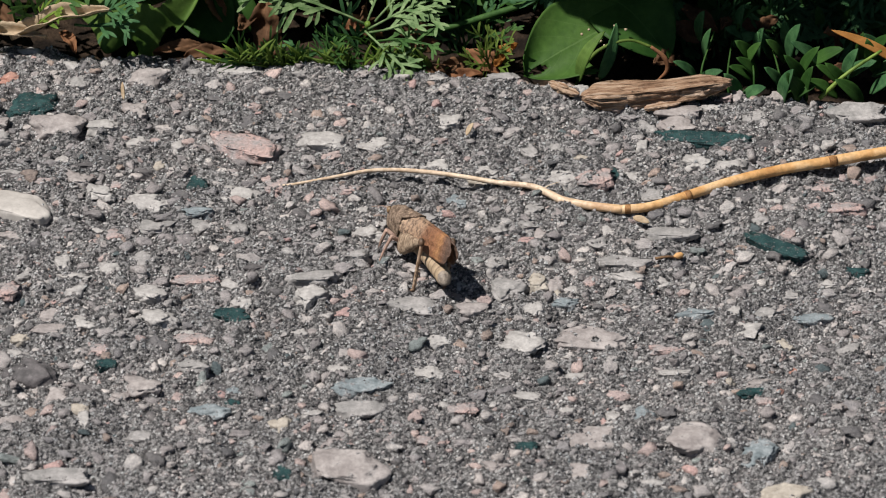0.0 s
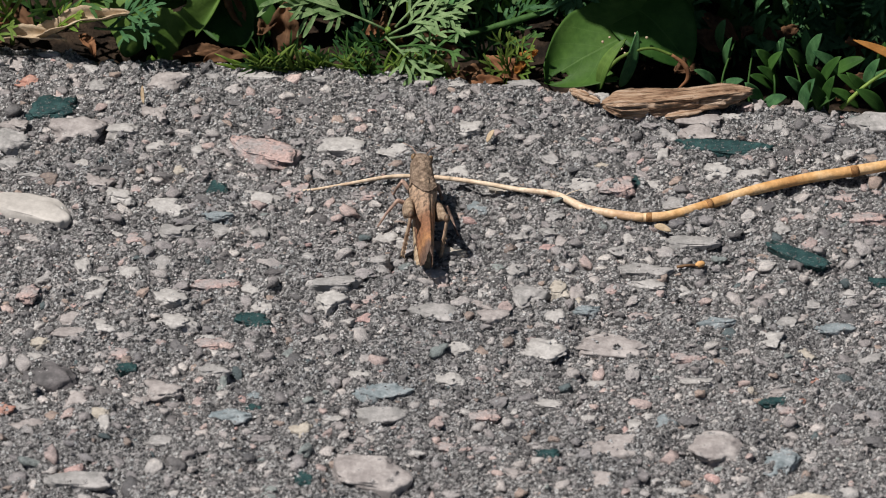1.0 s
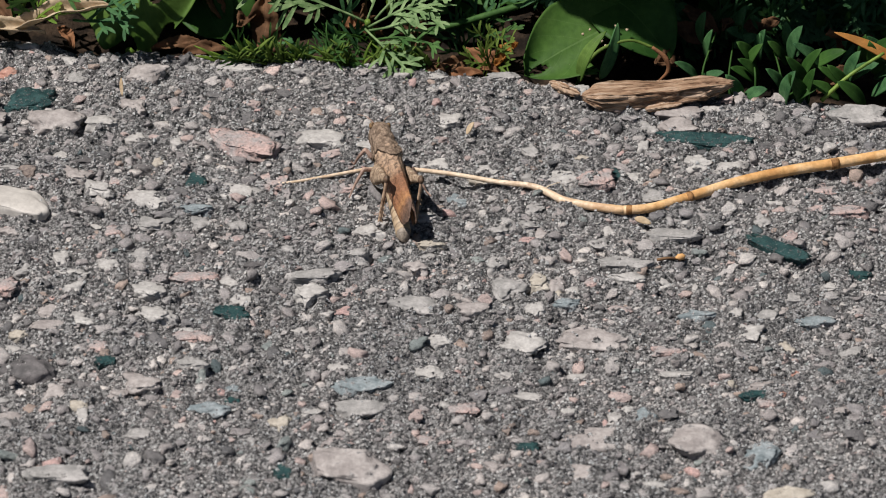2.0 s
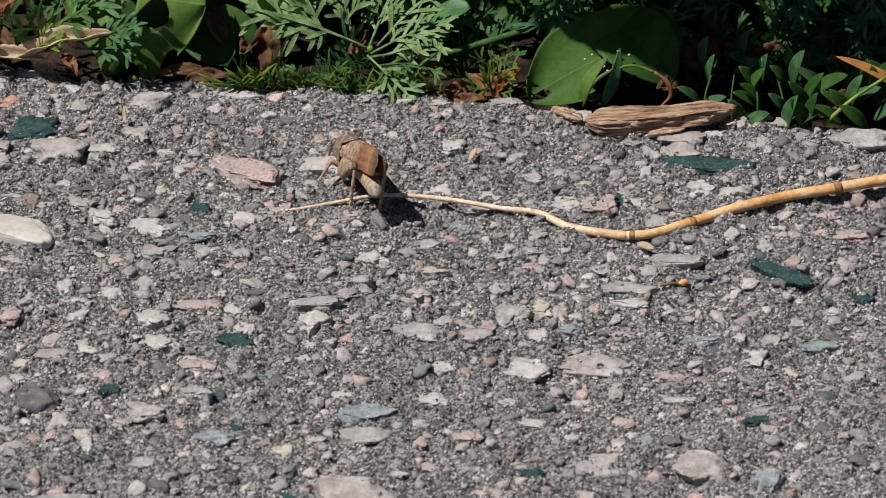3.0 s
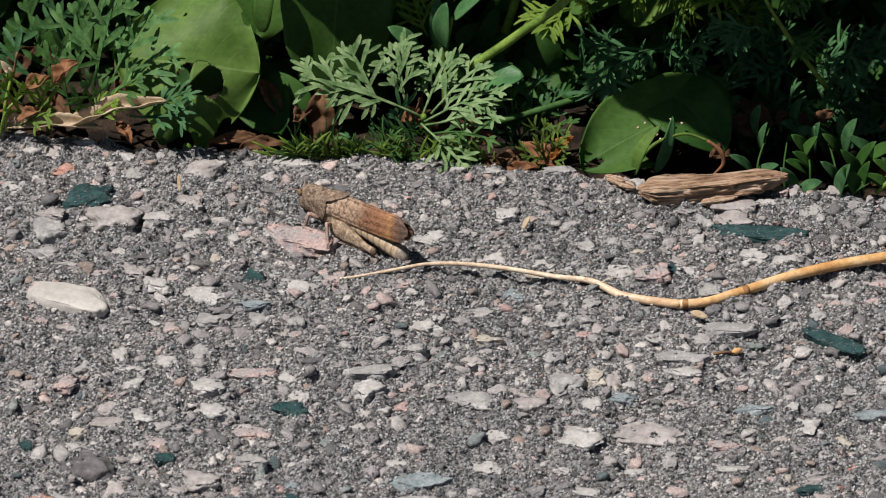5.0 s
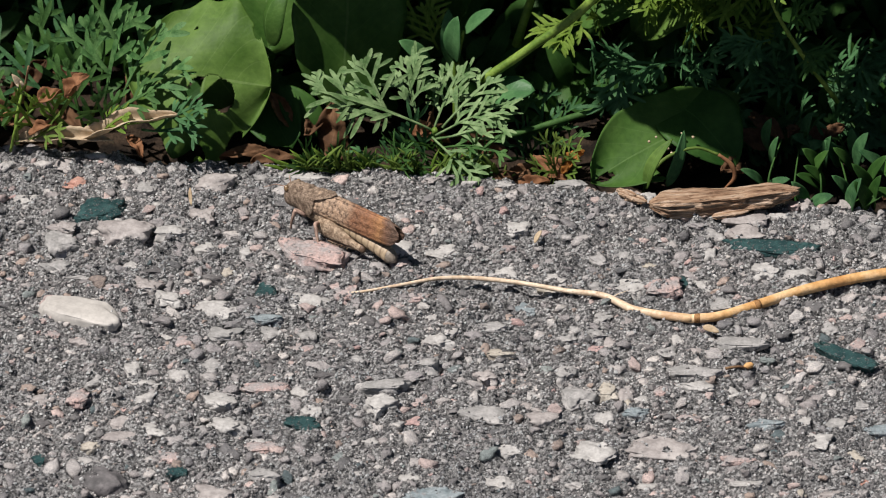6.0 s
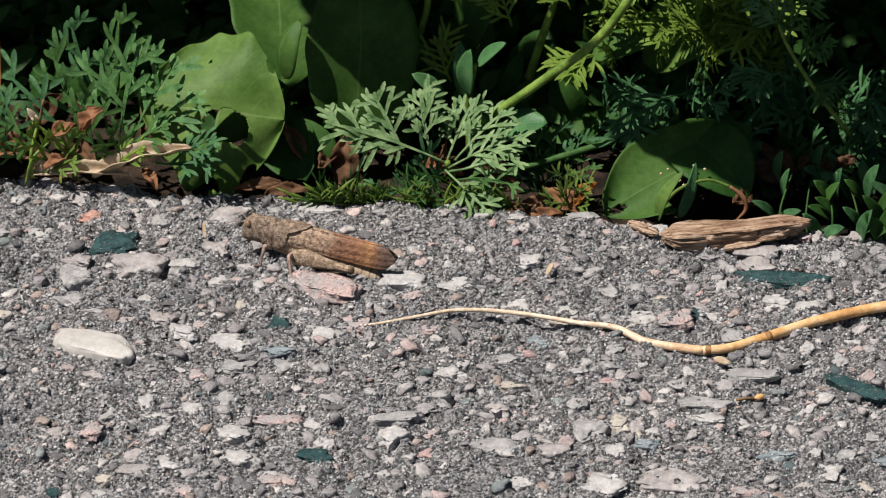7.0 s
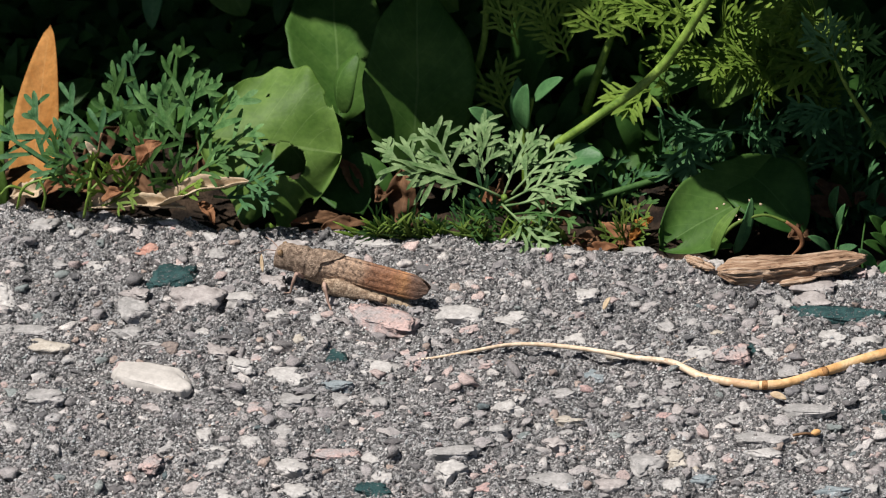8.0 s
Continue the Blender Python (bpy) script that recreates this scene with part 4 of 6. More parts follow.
    broad_leaf(b, (-0.0494, 0.1180, -0.0069), (-0.0599, 0.1250, 0.0044), 0.0098, MAT_LEAF_SHADED, seed=11, cells=(12, 8))
    broad_leaf(b, (-0.0713, 0.1300, -0.0037), (-0.0781, 0.1350, 0.0037), 0.0154, MAT_LEAF, seed=12, cells=(12, 8))
    stalk(b, ((-0.0806, 0.1010, -0.0040), (-0.0772, 0.1060, -0.0104), (-0.0688, 0.1180, -0.0192)), (0.0010, 0.0012, 0.0012), MAT_STEM)

    # the feathery weed in the middle, leaning out over the pavement
    c = weed("feathery_weed", "pale green feathery weed leaning out over the asphalt edge", "feathery weeds")
    root = (-0.0174, 0.1060, -0.0086)
    mid = (-0.0194, 0.0980, 0.0070)
    stalk(c, (root, (-0.0179, 0.1030, -0.0013), mid), (0.0009, 0.0009, 0.0008), MAT_STEM)
    for k, (a, tip, w, mat, pairs, begin) in enumerate((
        ((892, 352, 0.098), (684, 268, 0.101), 84, MAT_FROND_PALE, 4, 0.35), ((812, 322, 0.099), (770, 226, 0.106), 74, MAT_FROND_PALE, 3, 0.25), ((868, 338, 0.101), (846, 222, 0.112), 70, MAT_FROND_PALE, 4, 0.3),
        ((892, 350, 0.100), (934, 236, 0.110), 66, MAT_FROND_PALE, 4, 0.32), ((908, 340, 0.098), (986, 256, 0.106), 70, MAT_FROND_PALE, 3, 0.3), ((894, 352, 0.097), (1018, 300, 0.100), 70, MAT_FROND_PALE, 4, 0.3),
        ((895, 354, 0.096), (1014, 336, 0.094), 70, MAT_FROND_PALE, 3, 0.3), ((892, 352, 0.096), (962, 434, 0.083), 66, MAT_FROND_PALE, 3, 0.35), ((905, 372, 0.094), (1014, 388, 0.088), 58, MAT_FROND, 2, 0.25),
        ((900, 425, 0.100), (838, 340, 0.100), 80, MAT_FROND_DARK, 2, 0.25), ((880, 415, 0.098), (822, 386, 0.094), 74, MAT_FROND, 2, 0.2), ((870, 418, 0.098), (758, 398, 0.093), 64, MAT_FROND_DARK, 2, 0.3), ((915, 415, 0.096), (988, 422, 0.090), 58, MAT_FROND, 2, 0.25))):
        frond(c, spot(*a), spot(*tip), 1.466e-4 * w, mat, seed=20 + k, pairs=pairs, start=begin, thick=1.4, bow=0.03 + 0.05 * (k % 3))
    for k, (x, y, w) in enumerate(((835, 385, 66), (870, 372, 60), (930, 398, 60), (975, 405, 56), (800, 400, 52))):
        frond(c, root, spot(x, y, 0.093), 1.47e-4 * w, MAT_FROND, seed=60 + k, pairs=3, start=0.35, thick=1.2, bow=0.1)
    t = weed("low_weed", "low tuft of fine dark green leaves at the asphalt edge", "feathery weeds")
    for k in range(34):
        x = 655 + 11 * k
        rr = random.Random(k)
        foot = spot(x, 428 + 0.03 * (x - 660), 0.093)
        lean = rr.uniform(-45, 25)
        if k % 4 == 3:
            frond(t, foot, spot(x + lean, rr.uniform(375, 405), 0.091), 0.010, (MAT_GRASS, MAT_FROND)[k % 2], seed=50 + k, pairs=3, start=0.3, thick=0.9)
        for _ in range(5):
            w = rr.uniform(-16, 16)
            broad_leaf(t, foot + Vector((w * 1.4e-4, 0, 0)), spot(x + 1.3 * lean + 2 * w, rr.uniform(365, 412) + 0.03 * (x - 660), 0.086 + rr.uniform(0, 0.006)), rr.uniform(0.0009, 0.0015), (MAT_GRASS, MAT_FROND_YELLOW, MAT_GRASS)[k % 3], seed=k, cells=(6, 2), shape=0.7, bow=0.12)
    t2 = weed("low_weed", "small yellow-green seedling at the asphalt edge", "feathery weeds")
    for k, (x, y, w) in enumerate(((1112, 352, 60), (1150, 372, 56), (1092, 400, 60), (1135, 408, 50), (1068, 412, 50))):
        frond(t2, (0.0122, 0.0920, -0.0035), spot(x, y, 0.090), 1.47e-4 * w, MAT_GRASS, seed=700 + k, pairs=2, start=0.4, thick=1.2)

    t3 = weed("feathery_weed", "small dark feathery weed in the shade behind the seedling", "feathery weeds")
    for k, (x, y, w) in enumerate(((1040, 296, 66), (1082, 282, 70), (1106, 330, 60), (1134, 300, 60), (1060, 348, 58), (1030, 352, 60), (1150, 345, 50))):
        frond(t3, spot(1075 + 0.3 * (x - 1075), 410, 0.108), spot(x, y, 0.108 + 0.0001 * (350 - y)), 1.466e-4 * w, MAT_FROND_DARK if k % 2 else MAT_FROND, seed=740 + k, pairs=2, start=0.4, thick=1.2)

    # small oval-leaved plant with its stems
    s = weed("oval_leaved_weed", "small upright weed with smooth oval leaves", "oval-leaved weeds")
    for k, (a, e, w) in enumerate((((-0.0146, 0.1250, 0.0098), (-0.0158, 0.1280, 0.0259), 0.0048), ((-0.0142, 0.1220, 0.0132), (-0.0133, 0.1200, 0.0282), 0.0062), ((-0.0118, 0.1200, 0.0231), (-0.0041, 0.1180, 0.0310), 0.0042),
                                   ((-0.0058, 0.1120, 0.0090), (0.0066, 0.1080, 0.0128), 0.0085), ((-0.0205, 0.1200, 0.0134), (-0.0289, 0.1180, 0.0218), 0.0050))):
        broad_leaf(s, a, e, w, MAT_LEAF_SMALL, seed=70 + k, shape=0.85, cells=(12, 6))
    stalk(s, ((-0.0138, 0.1250, -0.0056), (-0.0139, 0.1240, 0.0103), (-0.0122, 0.1200, 0.0236)), (0.0009, 0.0008, 0.0005), MAT_STEM)
    f = weed("tall_weed", "tall yellow-green weed with a thick slanting stem and feathery leaves")
    stalk(f, ((-0.0073, 0.1120, 0.0135), (0.0050, 0.1110, 0.0238), (0.0201, 0.1100, 0.0378), (0.0327, 0.1100, 0.0593), (0.0429, 0.1100, 0.0829)), (0.0012, 0.0012, 0.0012, 0.0011, 0.001), MAT_STEM, "stem", "thick yellow-green stem", 12)
    stalk(f, ((0.0018, 0.1400, 0.0082), (0.0061, 0.1400, 0.0236), (0.0103, 0.1400, 0.0371)), (0.0012, 0.0011, 0.0009), MAT_STEM)
    stalk(f, ((-0.0267, 0.1450, 0.0189), (-0.0247, 0.1450, 0.0291), (-0.0242, 0.1450, 0.0460)), (0.0009, 0.0009, 0.0008), MAT_STEM)
    for k in range(26):
        rr = random.Random(100 + k)
        x, y = rr.uniform(1120, 1440), rr.uniform(0, 190)
        if y > 75 and x < 1290 - y:
            x += 170
        dep, way = rr.uniform(0.119, 0.134), radians(rr.choice((150, 175, 200, 10, 30, -20, 240, 300)) + rr.uniform(-15, 15))
        frond(f, spot(x - 45 * math.cos(way), y - 35 * math.sin(way), dep + 0.004), spot(x + 45 * math.cos(way), y + 35 * math.sin(way), dep - 0.004), rr.uniform(0.010, 0.014), MAT_FROND_YELLOW, seed=100 + k, pairs=4, start=0.3, thick=1.2)
    for k, (x, y) in enumerate(((900, 30), (950, 10), (985, 60), (1040, 20), (1085, 30), (880, 160), (1120, 20))):
        frond(f, spot(x + 15, y + 40, 0.135), spot(x - 10, y - 30, 0.14), 0.012, MAT_FROND_YELLOW, seed=130 + k, pairs=4, start=0.2)
    h = weed("feathery_weed", "dark bluish-green feathery weed deep in the shade", "feathery weeds")
    for k in range(50):
        rr = random.Random(200 + k)
        x, y = rr.uniform(1180, 1790), rr.uniform(190, 400)
        dep, way = rr.uniform(0.112, 0.130), rr.uniform(0, 6.28)
        if x < 1330 and y > 300:
            continue
        frond(h, spot(x - 48 * math.cos(way), y - 38 * math.sin(way), dep + 0.004), spot(x + 48 * math.cos(way), y + 38 * math.sin(way), dep - 0.003), rr.uniform(0.011, 0.015), MAT_FROND_DARK, seed=200 + k, pairs=3, start=0.3, thick=1.2)
    j = weed("feathery_weed", "tall feathery weed with grey-green leaves on a thin stem", "feathery weeds")
    stalk(j, ((0.0841, 0.1050, 0.0117), (0.0714, 0.1000, 0.0329), (0.0652, 0.1000, 0.0461), (0.0633, 0.1050, 0.0581)), (0.0007, 0.0006, 0.0005, 0.0004), MAT_STEM)
    for k, (a, e) in enumerate((((0.0668, 0.1000, 0.0412), (0.0733, 0.0980, 0.0555)), ((0.0659, 0.1000, 0.0445), (0.0612, 0.1000, 0.0567)), ((0.0698, 0.1000, 0.0354), (0.0777, 0.0960, 0.0435)), ((0.0656, 0.1000, 0.0329), (0.0576, 0.0970, 0.0304)),
                               ((0.0744, 0.1000, 0.0288), (0.0782, 0.0950, 0.0300)))):
        frond(j, a, e, 0.0105, MAT_FROND_DARK if k % 2 else MAT_FROND, seed=240 + k, pairs=4, start=0.2, thick=1.3)

    # broad leaf beside the piece of wood
    w = weed("broad_leaved_weed", "broad-leaved weed with a drooping half-shaded leaf behind the wood", "broad-leaved weeds")
    broad_leaf(w, spot(1425, 285, 0.112), spot(1168, 432, 0.087), 0.0245, MAT_LEAF_MID, "broad green leaf with a notch", bow=0.06, cup=0.22, shape=1.08, wave=0.14, ragged=0.14, cells=(48, 34),
               bites=((0.93, 0.40, 0.05, 0.10), (0.41, 0.05, 0.29, 0.37)), seed=31, facing=Vector((-0.35, -0.75, 0.6)))
    # second leaf: its shade is put into the darker green
    broad_leaf(w, (0.0390, 0.1120, 0.0091), (0.0578, 0.0940, -0.0023), 0.0210, MAT_LEAF_SHADED, bow=0.2, cup=0.1, shape=0.9, wave=0.05, cells=(20, 14), seed=32, facing=Vector((0.2, -0.6, 0.8)))
    broad_leaf(w, (0.0400, 0.0850, -0.0022), (0.0440, 0.0900, 0.0118), 0.0036, MAT_LEAF_SMALL, seed=33, shape=0.75, cells=(14, 6), facing=Vector((0.5, -0.8, 0.3)))
    broad_leaf(w, (0.0344, 0.0840, -0.0025), (0.0418, 0.0860, 0.0116), 0.0036, MAT_LEAF, bow=0.2, seed=34, shape=0.8, cells=(14, 6))
    broad_leaf(w, spot(1140, 150, 0.132), spot(1252, 128, 0.128), 0.0090, MAT_LEAF_MID, seed=35, cells=(14, 10), ragged=0.1)
    broad_leaf(w, spot(1235, 165, 0.146), spot(1450, -20, 0.142), 0.0240, MAT_LEAF, "yellowish leaf with light coming through it", seed=37, cells=(20, 14), bow=0.06, wave=0.1, ragged=0.14, facing=Vector((-0.3, -0.5, 0.8)))
    broad_leaf(w, (0.0058, 0.1500, -0.0035), (0.0223, 0.1460, -0.0046), 0.0119, MAT_LEAF_SHADED, seed=36, cells=(14, 10))
    # frond green instead of stem green: its darker tone stands for shade
    stalk(w, ((-0.0057, 0.1060, -0.0010), (0.0053, 0.1070, 0.0019), (0.0199, 0.1090, 0.0059), (0.0405, 0.1140, 0.0110)), (0.0009, 0.0009, 0.0009, 0.0008), MAT_FROND)
    stalk(w, [spot(*q) for q in ((1258, 452, 0.085), (1274, 416, 0.085), (1302, 386, 0.087), (1350, 370, 0.088), (1392, 382, 0.087))], (0.0003, 0.0005, 0.0005, 0.0004, 0.0004), MAT_GRASS, "stem", "curling yellow-green leaf edge")
    stalk(w, [spot(*q) for q in ((1390, 381, 0.087), (1414, 400, 0.0865), (1420, 422, 0.086), (1402, 442, 0.085))], (0.0004, 0.0007, 0.0006, 0.0002), MAT_DEAD_RED, "leaf_tip", "withered brown rolled tip")

    for k, (x, y) in enumerate(((1246, 418), (1302, 372), (1308, 380), (1280, 352), (1268, 360), (1345, 352), (1325, 345))):
        rr = random.Random(900 + k)
        bm = bmesh.new()
        bmesh.ops.create_icosphere(bm, subdivisions=1, radius=0.00045 if k else 0.0009)
        for v in bm.verts:
            v.co = v.co * rr.uniform(0.6, 1.2) + spot(x, y, 0.0865 + 0.00008 * (440 - y))
        part("crumb", bm, MAT_DEAD_TAN, w, "tiny pale crumb on the leaf")

    # oval-leaved weed at the end of the wood
    o = weed("oval_leaved_weed", "low weed with glossy oval leaves beside the piece of wood", "oval-leaved weeds")
    # darker greens here include the partial shade on these leaves
    for k in range(26):
        rr = random.Random(300 + k)
        x, y = rr.uniform(1375, 1650), rr.uniform(95, 175)
        dep = 0.074 + 0.0002 * (170 - y)
        ang = rr.uniform(0, 6.28)
        broad_leaf(o, spot(x + 240, y + 310, dep), spot(x + 240 + 62 * math.cos(ang), y + 282 - 38 * abs(math.sin(ang)), dep - 0.003), rr.uniform(0.003, 0.0046), MAT_LEAF_SHADED if k % 3 else MAT_FROND_DARK, seed=300 + k, shape=0.85, cells=(10, 6))
    for k in range(20):
        rr = random.Random(380 + k)
        x, y = rr.uniform(1465, 1640), rr.uniform(335, 455)
        dep = 0.082 + 0.00018 * (460 - y)
        ang = rr.uniform(0, 6.28)
        broad_leaf(o, spot(x, y + 24, dep), spot(x + 48 * math.cos(ang), y + 8 - 42 * abs(math.sin(ang)), dep - 0.003), rr.uniform(0.0028, 0.0042), (MAT_LEAF_SHADED, MAT_FROND_DARK, MAT_LEAF_SMALL)[k % 3], seed=380 + k, shape=0.85, cells=(10, 6))
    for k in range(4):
        stalk(o, (spot(1490 + 42 * k, 478, 0.084), spot(1480 + 46 * k, 425 + 9 * (k % 2), 0.088), spot(1500 + 31 * k, 355 + 17 * (k % 3), 0.097)), (0.00035, 0.0003, 0.0002), MAT_LEAF_SHADED, sides=6)
    broad_leaf(o, (0.1171, 0.0800, 0.0052), (0.0984, 0.0840, 0.0128), 0.0028, MAT_DEAD_ORANGE, "yellowing narrow leaf", seed=340, shape=0.7, cells=(12, 6))
    stalk(o, ((0.0953, 0.0720, -0.0001), (0.1023, 0.0740, 0.0062), (0.1110, 0.0780, 0.0105)), (0.0006, 0.0005, 0.0004), MAT_STEM)

    # leaves hanging into view above, the shade-darkened leaves behind, and added unseen leaves overhead
    e = weed("broad_leaved_weed", "tall broad-leaved weed hanging over the others", "broad-leaved weeds")
    for k, (a, b2, ww) in enumerate((((-0.1134, 0.1900, 0.0249), (-0.1148, 0.1800, 0.0105), 0.0063), ((-0.0984, 0.1950, 0.0223), (-0.0898, 0.1850, 0.0121), 0.0126), ((-0.0767, 0.1900, 0.0251), (-0.0808, 0.1800, 0.0122), 0.0056),
                                     ((-0.1388, 0.2050, -0.0160), (-0.1219, 0.2000, -0.0078), 0.0098), ((-0.0497, 0.1500, 0.0465), (-0.0319, 0.1500, 0.0331), 0.0112), ((-0.0038, 0.1500, 0.0468), (-0.0139, 0.1500, 0.0093), 0.0154))):
        broad_leaf(e, a, b2, ww, (MAT_LEAF_SMALL, MAT_LEAF, MAT_LEAF_SHADED)[k % 3], seed=360 + k, cells=(14, 10))
    bm = bmesh.new()
    rr = random.Random(77)
    for k in range(7400):
        x = rr.uniform(-0.42, 0.36)
        if k < 2400:
            y = rr.uniform(0.195 if x > -0.09 else 0.225, 0.32)
            z = rr.uniform(-0.012, 0.04)
            size = rr.uniform(0.014, 0.03)
        else:
            # unseen leaves above the view, set by where their shadows land
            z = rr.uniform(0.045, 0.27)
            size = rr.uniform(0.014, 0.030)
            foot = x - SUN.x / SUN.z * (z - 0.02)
            front = float(np.interp(foot, SHADE_CANOPY_X, SHADE_CANOPY_FRONT))
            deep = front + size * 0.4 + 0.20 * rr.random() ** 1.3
            # thinned here so that sun reaches the yellow-green fronds
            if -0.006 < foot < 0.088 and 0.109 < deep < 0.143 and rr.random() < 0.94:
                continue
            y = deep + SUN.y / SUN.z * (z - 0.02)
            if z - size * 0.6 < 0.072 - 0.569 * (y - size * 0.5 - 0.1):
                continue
        way = Vector((rr.uniform(-1, 1), rr.uniform(-0.5, 0.5), rr.uniform(-0.5, 0.5))).normalized()
        a = Vector((x, y, z)) - way * size * 0.5
        leaf_mesh(bm, a, a + way * size, size * rr.uniform(0.4, 0.7), seed=k, cells=(4, 4), bow=0.12, facing=Vector((rr.uniform(-0.6, 0.6), -0.6, 0.7)))
    for k in range(2600):
        x = rr.uniform(-0.24, 0.22)
        y = float(edge_y(x)) + rr.uniform(0.045, 0.14)
        a = Vector((x, y, rr.uniform(-0.014, -0.002)))
        size = rr.uniform(0.007, 0.015)
        way = Vector((rr.uniform(-1, 1), rr.uniform(-1, 0.6), rr.uniform(0.0, 0.9))).normalized()
        leaf_mesh(bm, a, a + way * size, size * rr.uniform(0.25, 0.5), seed=k, cells=(4, 2), bow=0.15, facing=Vector((rr.uniform(-0.6, 0.6), -0.5, 0.7)))
    ob = part("undergrowth", bm, MAT_LEAF_SHADED)
    tagged(ob, "dense undergrowth of shade-darkened leaves behind the weeds, with added unseen leaves overhead casting shade", "undergrowth", kind="stuff")


build_plants()


# ---- litter on the soil and the pavement ----
def dead_leaf(base, tip, width, mat, label, seed, **more):
    ob = thing("dead_leaf", (0, 0, 0), label, "dead leaf", "dead leaves")
    more.setdefault("crumple", 0.4)
    broad_leaf(ob, base, tip, width, mat, seed=seed, cells=(22, 10), shape=0.8 + 0.05 * (seed % 7), teeth=0.3, **more)


dead_leaf((-0.1280, 0.0990, 0.0023), (-0.1014, 0.0960, 0.0036), 0.0034, MAT_DEAD_TAN, "curled tan dead leaf strip lying at the asphalt edge", 1, cup=1.2, wave=0.3)
dead_leaf((-0.1110, 0.0970, 0.0033), (-0.0844, 0.0940, 0.0126), 0.0042, MAT_DEAD_TAN, "rolled dry leaf with a pale tip", 2, cup=1.5)
dead_leaf((-0.1395, 0.1080, 0.0055), (-0.1210, 0.1040, 0.0034), 0.0059, MAT_DEAD_BROWN, "crumpled brown dead leaf under the weed", 3, cup=0.8, wave=0.3)
dead_leaf((-0.1476, 0.1060, 0.0012), (-0.1372, 0.1050, 0.0044), 0.0048, MAT_DEAD_TAN, "small dry leaf on the soil", 4, cup=0.6)
dead_leaf((-0.1153, 0.1100, 0.0076), (-0.1076, 0.1080, 0.0164), 0.0059, MAT_DEAD_BROWN, "reddish-brown crumpled leaf caught in the weed", 5, cup=0.4, wave=0.3)
dead_leaf((-0.0748, 0.1040, -0.0057), (-0.0624, 0.1060, -0.0043), 0.0039, MAT_DEAD_BROWN, "dark brown rotting leaf on the soil", 6, cup=0.5, wave=0.3)
dead_leaf((-0.0667, 0.1020, -0.0053), (-0.0535, 0.1030, -0.0050), 0.0036, MAT_DEAD_BROWN, "dark brown rotting leaf on the soil", 7, cup=0.5, wave=0.3)
dead_leaf((-0.0449, 0.1120, -0.0120), (-0.0461, 0.1180, 0.0034), 0.0078, MAT_DEAD_BROWN, "upright reddish-brown dead leaf behind the fronds", 8, cup=0.3)
dead_leaf((-0.0021, 0.0920, -0.0049), (0.0081, 0.0940, -0.0018), 0.0039, MAT_DEAD_BROWN, "brown dead leaf on the soil", 9, cup=0.4)
dead_leaf((0.0132, 0.0900, -0.0011), (0.0189, 0.0920, 0.0045), 0.0039, MAT_DEAD_ORANGE, "small orange dead leaf on the soil", 10, cup=0.4)
dead_leaf((-0.0094, 0.0910, -0.0040), (0.0022, 0.0890, -0.0018), 0.0036, MAT_DEAD_BROWN, "flat reddish-brown leaf at the asphalt edge", 11, cup=0.3)
dead_leaf((-0.1135, 0.0965, 0.0167), (-0.1081, 0.0980, 0.0229), 0.0048, MAT_DEAD_RED, "reddish-brown curled leaf caught in the weed", 12, cup=0.6, wave=0.3)
dead_leaf((-0.1216, 0.0965, 0.0143), (-0.1146, 0.0980, 0.0179), 0.0034, MAT_DEAD_RED, "reddish-brown curled leaf caught in the weed", 13, cup=0.8)
dead_leaf((-0.1388, 0.1000, 0.0056), (-0.1279, 0.1010, 0.0096), 0.0042, MAT_DEAD_RED, "curled reddish-tan leaf at the foot of the weed", 14, cup=0.9)
dead_leaf((-0.1233, 0.0965, 0.0059), (-0.1162, 0.0965, 0.0093), 0.0031, MAT_DEAD_RED, "small russet leaf at the foot of the weed", 15, cup=0.6)
dead_leaf((-0.0007, 0.0860, -0.0027), (0.0102, 0.0860, -0.0013), 0.0031, MAT_DEAD_RED, "flat russet leaf lying at the asphalt edge", 16, cup=0.3)
for k in range(34):
    rr = random.Random(500 + k)
    x = rr.uniform(-0.16, 0.13)
    y = float(edge_y(x)) + rr.uniform(0.004, 0.035)
    a = Vector((x, y, -0.005 + rr.uniform(0, 0.004)))
    dead_leaf(a, a + Vector((rr.uniform(-1, 1), rr.uniform(-0.6, 0.6), rr.uniform(0, 0.5))).normalized() * rr.uniform(0.007, 0.015), rr.uniform(0.003, 0.006), (MAT_DEAD_BROWN, MAT_DEAD_BROWN, MAT_DEAD_BROWN, MAT_DEAD_BROWN, MAT_DEAD_RED)[k % 5],
              "crumbled dry leaf bit on the soil", 500 + k, cup=0.6, wave=0.3, facing=Vector((rr.uniform(-0.4, 0.4), -0.5, 0.8)))


